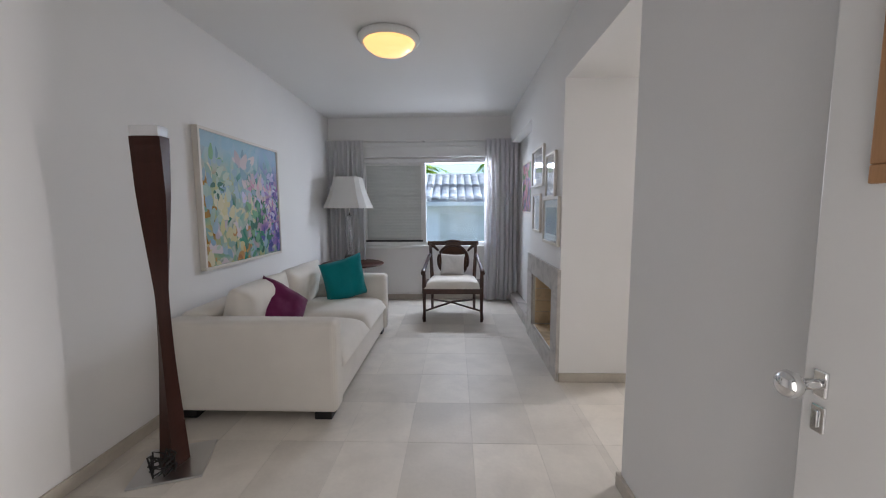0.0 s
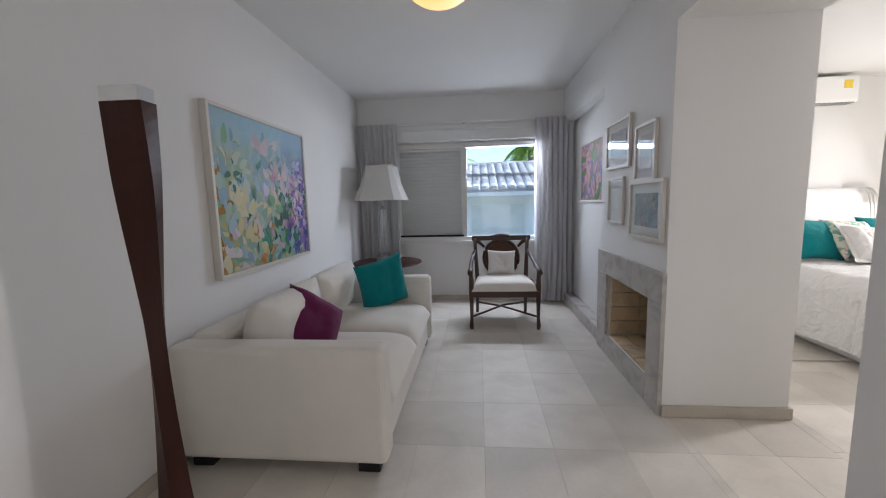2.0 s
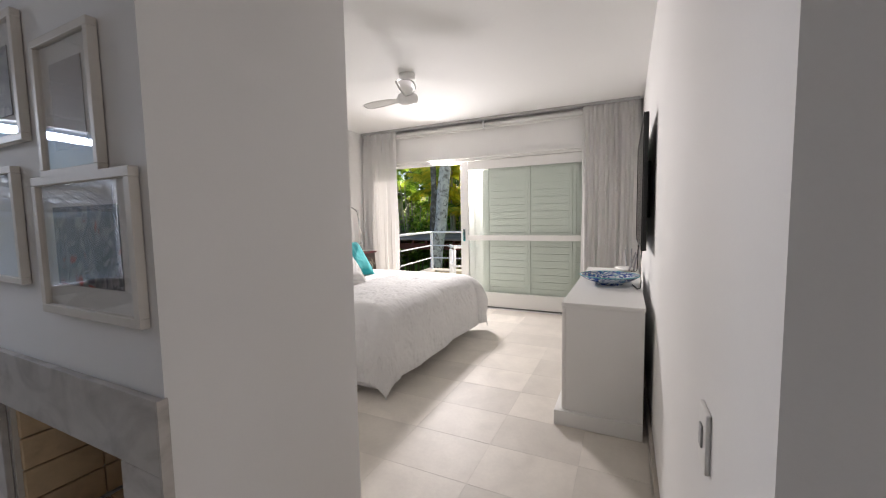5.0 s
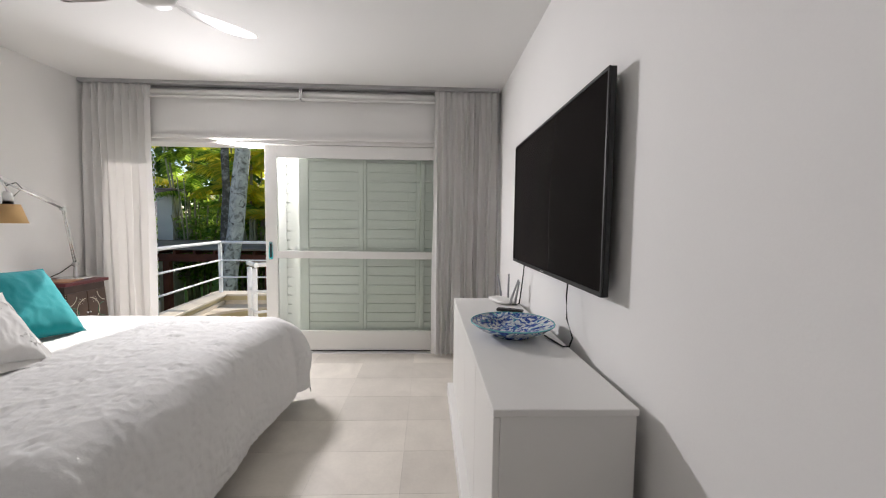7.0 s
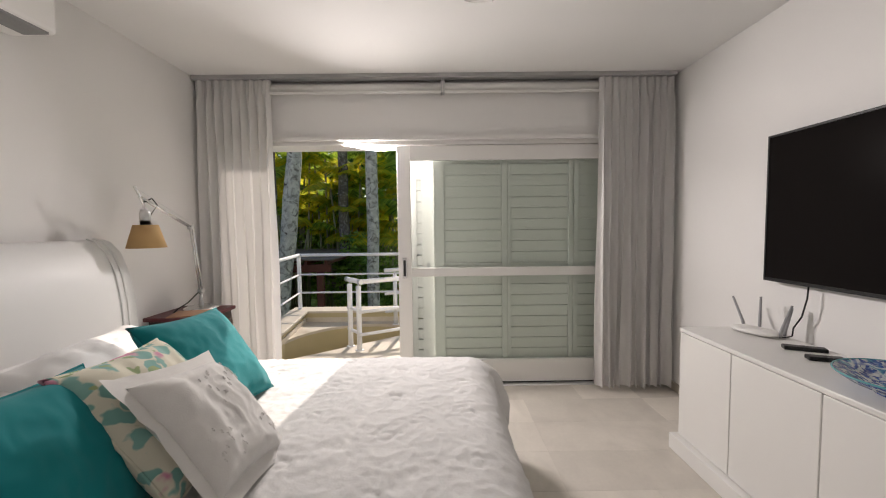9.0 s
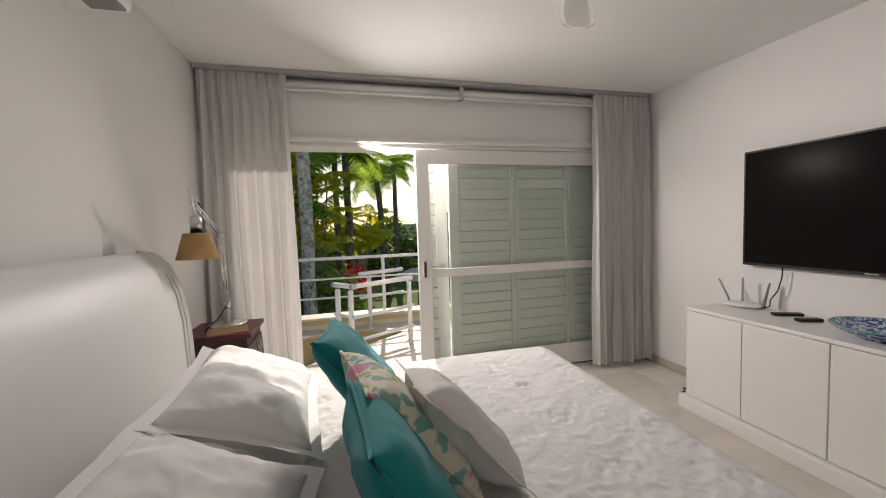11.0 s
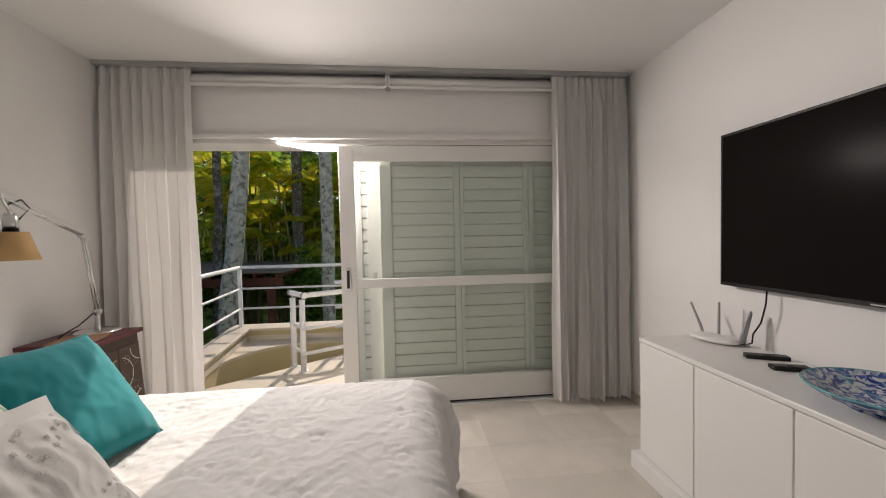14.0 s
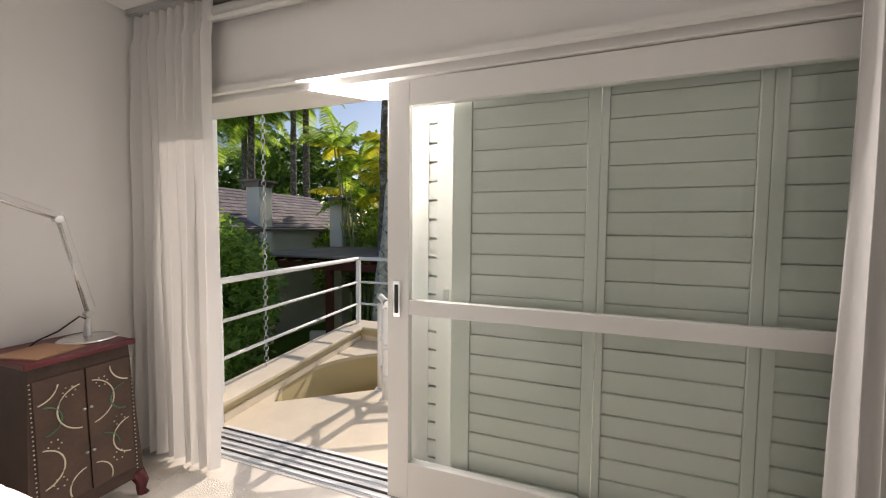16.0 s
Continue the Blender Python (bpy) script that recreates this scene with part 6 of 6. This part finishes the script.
raf = mesh_of("rafter", B(-2.65, 2.65, -0.04, 0.04, 3.38, 3.50, bevel=0.005), TIMBER)
for k in range(12):
    o = new("rafter", raf)
    o.parent = pg
    o.location = (0, -3.1 + k * 0.563, 0)


def garden_sofa(x, y, rz):
    t = thing("garden_sofa", (x, y, G), "white cushioned garden sofa under the pergola", "sofa", "garden sofas", rz)
    part("frame", B(-0.8, 0.8, -0.4, 0.4, 0.05, 0.35, bevel=0.02), TIMBER, t)
    part("seat", B(-0.78, 0.78, -0.38, 0.3, 0.35, 0.5, bevel=0.05, seg=3), SOFA, t)
    for s in (-0.4, 0.4):
        part("back_cushion", B(s - 0.37, s + 0.37, 0.2, 0.4, 0.48, 0.95, bevel=0.06, seg=3), SOFA, t)


garden_sofa(14.6, 9.4, -70)
garden_sofa(14.8, 11.4, -70)


def house(name, x0, x1, y0, y1, eave, ridge, axis, label):
    """A house with a gable roof; axis: the way its ridge runs."""
    t = thing(name, ((x0 + x1) / 2, (y0 + y1) / 2, G), label, "house")
    w, d = (x1 - x0) / 2, (y1 - y0) / 2
    part("wall", B(-w, w, -d, d, 0, eave - G), RENDER, t)
    half = d if axis == "x" else w
    run = math.hypot(half + 0.5, ridge - eave)
    ang = math.degrees(math.atan2(ridge - eave, half + 0.5))
    L = (w if axis == "x" else d) + 0.4
    for s in (-1, 1):
        m = pose(0, 0, ridge - G, 0, 0, 0 if axis == "x" else 90) @ pose(0, 0, 0, -s * ang, 0, 0)
        part("roof", B(-L, L, min(0, s * run), max(0, s * run), -0.10, 0.0, m=m), SLATE, t, "grey tiled roof slope")
    return t, run, ang, L


ho, run, ang, L = house("house", 12.0, 21.5, 15.0, 21.0, 1.3, 3.0, "x", "low garden house with a grey tiled roof and chimneys")
ct = mesh_of("roof_tile", B(-0.19, 0.19, -0.17, 0.17, 0, 0.025, bevel=0.004, seg=1), SLATE)
m0 = pose(0, 0, 3.0 - G) @ pose(0, 0, 0, ang, 0, 0)
for r in range(11):
    for c in range(26):
        o = new("roof_tile", ct)
        o.parent = ho
        o.matrix_local = m0 @ pose(-5.0 + c * 0.40 + (0.2 if r % 2 else 0), -0.17 - r * 0.345, 0.0, -4, 0, 0)
for x, y, z in ((15.4, 14.9, 3.05), (18.6, 13.7, 2.65)):
    ch = thing("chimney", (x, y, G), "square rendered chimney with a flat metal cap", "chimney", "chimneys")
    part("shaft", B(-0.3, 0.3, -0.3, 0.3, 0, z - G - 0.25, bevel=0.01), RENDER, ch)
    part("cap", B(-0.46, 0.46, -0.46, 0.46, z - G - 0.06, z - G, bevel=0.005), DARKROOF, ch)
    for sx in (-1, 1):
        part("cap_leg", B(sx * 0.33 - 0.02, sx * 0.33 + 0.02, -0.33, 0.33, z - G - 0.25, z - G - 0.06), DARKROOF, ch)
wh = thing("house", (44, 0.5, G), "white house beyond the garden", "house")
part("wall", B(-3, 3, -5, 4, 0, 4.4), mat("white_render", (0.75, 0.75, 0.73), 0.85), wh)
part("roof", B(-3.4, 3.4, -5.4, 4.4, 4.4, 4.65, bevel=0.02), CLAY, wh)
for k in range(3):
    part("window", B(-3.03, -2.97, -3.6 + k * 2.6, -2.2 + k * 2.6, 1.2, 2.8), SCREEN, wh)

# neighbour's house across from the sitting-room window
nb = thing("house", (0.4, 15.0, G), "neighbouring house with a pale clay tiled roof", "house")
EV, RG = 1.60, 2.6
wallm = mat("pale_render", (0.85, 0.86, 0.87), 0.85, 0, 0.04, 1.2, 0.2, 40)
part("wall", B(-7, 7, -2.0, 3.0, 0, EV - G + 0.05), wallm, nb)
part("fascia", B(-7.2, 7.2, -2.5, -2.42, EV - G - 0.12, EV - G + 0.02), wallm, nb)
na = math.degrees(math.atan2(RG - EV, 3.0))
nm = pose(0, 0.5, RG - G, na, 0, 0)
part("roof", B(-7.2, 7.2, -3.33, 0, -0.12, 0, m=nm), CLAY, nb, "pale clay roof slope")
part("roof", B(-7.2, 7.2, 0, 3.33, -0.12, 0, m=pose(0, 0.5, RG - G, -na, 0, 0)), CLAY, nb)
bm = bmesh.new()
surface(bm, lambda u, v: Vector((0.13 * math.cos(math.pi * u) * (1.05 - 0.1 * v), -0.21 + 0.42 * v, 0.075 * math.sin(math.pi * u))), 8, 2)
bmesh.ops.solidify(bm, geom=bm.faces[:], thickness=0.014)
bt = mesh_of("roof_tile", bm, CLAY)
for r in range(9):
    for c in range(30):
        o = new("roof_tile", bt)
        o.parent = nb
        o.matrix_local = nm @ pose(-3.4 + c * 0.262, -0.2 - r * 0.37, 0.01, -3, 0, 0)
for k in range(30):
    o = new("ridge_tile", bt)
    o.parent = nb
    o.matrix_local = pose(-5.5 + k * 0.4, 0.5, RG - G + 0.02, 0, 0, 90)
for x0, x1 in ((-0.2, 1.5), (2.0, 3.0), (-3.2, -1.6)):
    wd = part("window", B(x0, x1, -2.06, -2.0, EV - G - 1.35, EV - G - 0.35), ALU, nb)
    part("pane", B(x0 + 0.06, x1 - 0.06, -2.075, -2.062, EV - G - 1.29, EV - G - 0.41), mat("pale_blind", (0.66, 0.68, 0.66), 0.3), wd)
# added slab, out of view, reflects white light onto the neighbour's wall
structure("pavement", [(-10, 6.0, 6.9, 12.9, G - 0.2, G + 0.02)], mat("concrete", (0.55, 0.54, 0.52), 0.9), "unseen pale concrete slab added to bounce light onto the neighbouring house", "pavement")
palm(3.5, 24.0, 7.5, 0.18, BARK2, 31, count=16)
palm(-2.0, 23.0, 6.6, 0.18, BARK2, 32, count=16)

ch = thing("rain_chain", (7.1, 6.36, 0.155), "thin metal rain chain hanging from the roof", "chain")
link = sweep(bmesh.new(), [(0.016 * math.cos(a), 0, 0.028 * math.sin(a)) for a in [k * math.pi / 6 for k in range(13)]], 0.0035, 5)
lk = mesh_of("link", link, STEEL)
for k in range(70):
    o = new("link", lk)
    o.parent = ch
    o.matrix_local = pose(0, 0, 0.03 + k * 0.045, 0, 0, 90 * (k % 2) + 30)
um = thing("parasol", (22.5, 1.6, G), "white garden parasol on the lawn", "parasol")
part("pole", sweep(bmesh.new(), [(0, 0, 0), (0, 0, 2.2)], 0.03, 10), TIMBER, um)
part("canopy", lathe(bmesh.new(), [(1.5, 1.75), (1.0, 1.98), (0.4, 2.2), (0, 2.28)], 8), mat("white_canvas", (0.78, 0.78, 0.76), 0.8), um)

# ---- floor tiles ----
def tile_field(x0, x1, y0, y1, ox, oy, px, py, g=0.0007):
    i = math.floor((x0 - ox) / px)
    while ox + i * px < x1:
        j = math.floor((y0 - oy) / py)
        while oy + j * py < y1:
            a, b = max(x0, ox + i * px + g), min(x1, ox + (i + 1) * px - g)
            c, d = max(y0, oy + j * py + g), min(y1, oy + (j + 1) * py - g)
            if b - a > 0.03 and d - c > 0.03:
                key = (round(b - a, 3), round(d - c, 3))
                if key not in tile_me:
                    w, h = key
                    tile_me[key] = mesh_of("tile", B(-w / 2, w / 2, -h / 2, h / 2, -0.02, 0, bevel=0.0009, seg=1), STONE)
                o = new("tile", tile_me[key])
                o.parent = floor
                o.location = ((a + b) / 2, (c + d) / 2, random.uniform(-0.0008, 0.0))
            j += 1
        i += 1


tile_me = {}
tile_field(-1.08, 1.535, 0.34, 6.22, 0.115, 2.667, 0.3655, 0.453)
tile_field(1.535, 2.245, 2.36, 3.47, 0.115, 2.667, 0.3655, 0.453)
tile_field(2.245, 6.148, 2.36, 6.28, 5.165, 3.165, 0.358, 0.476)
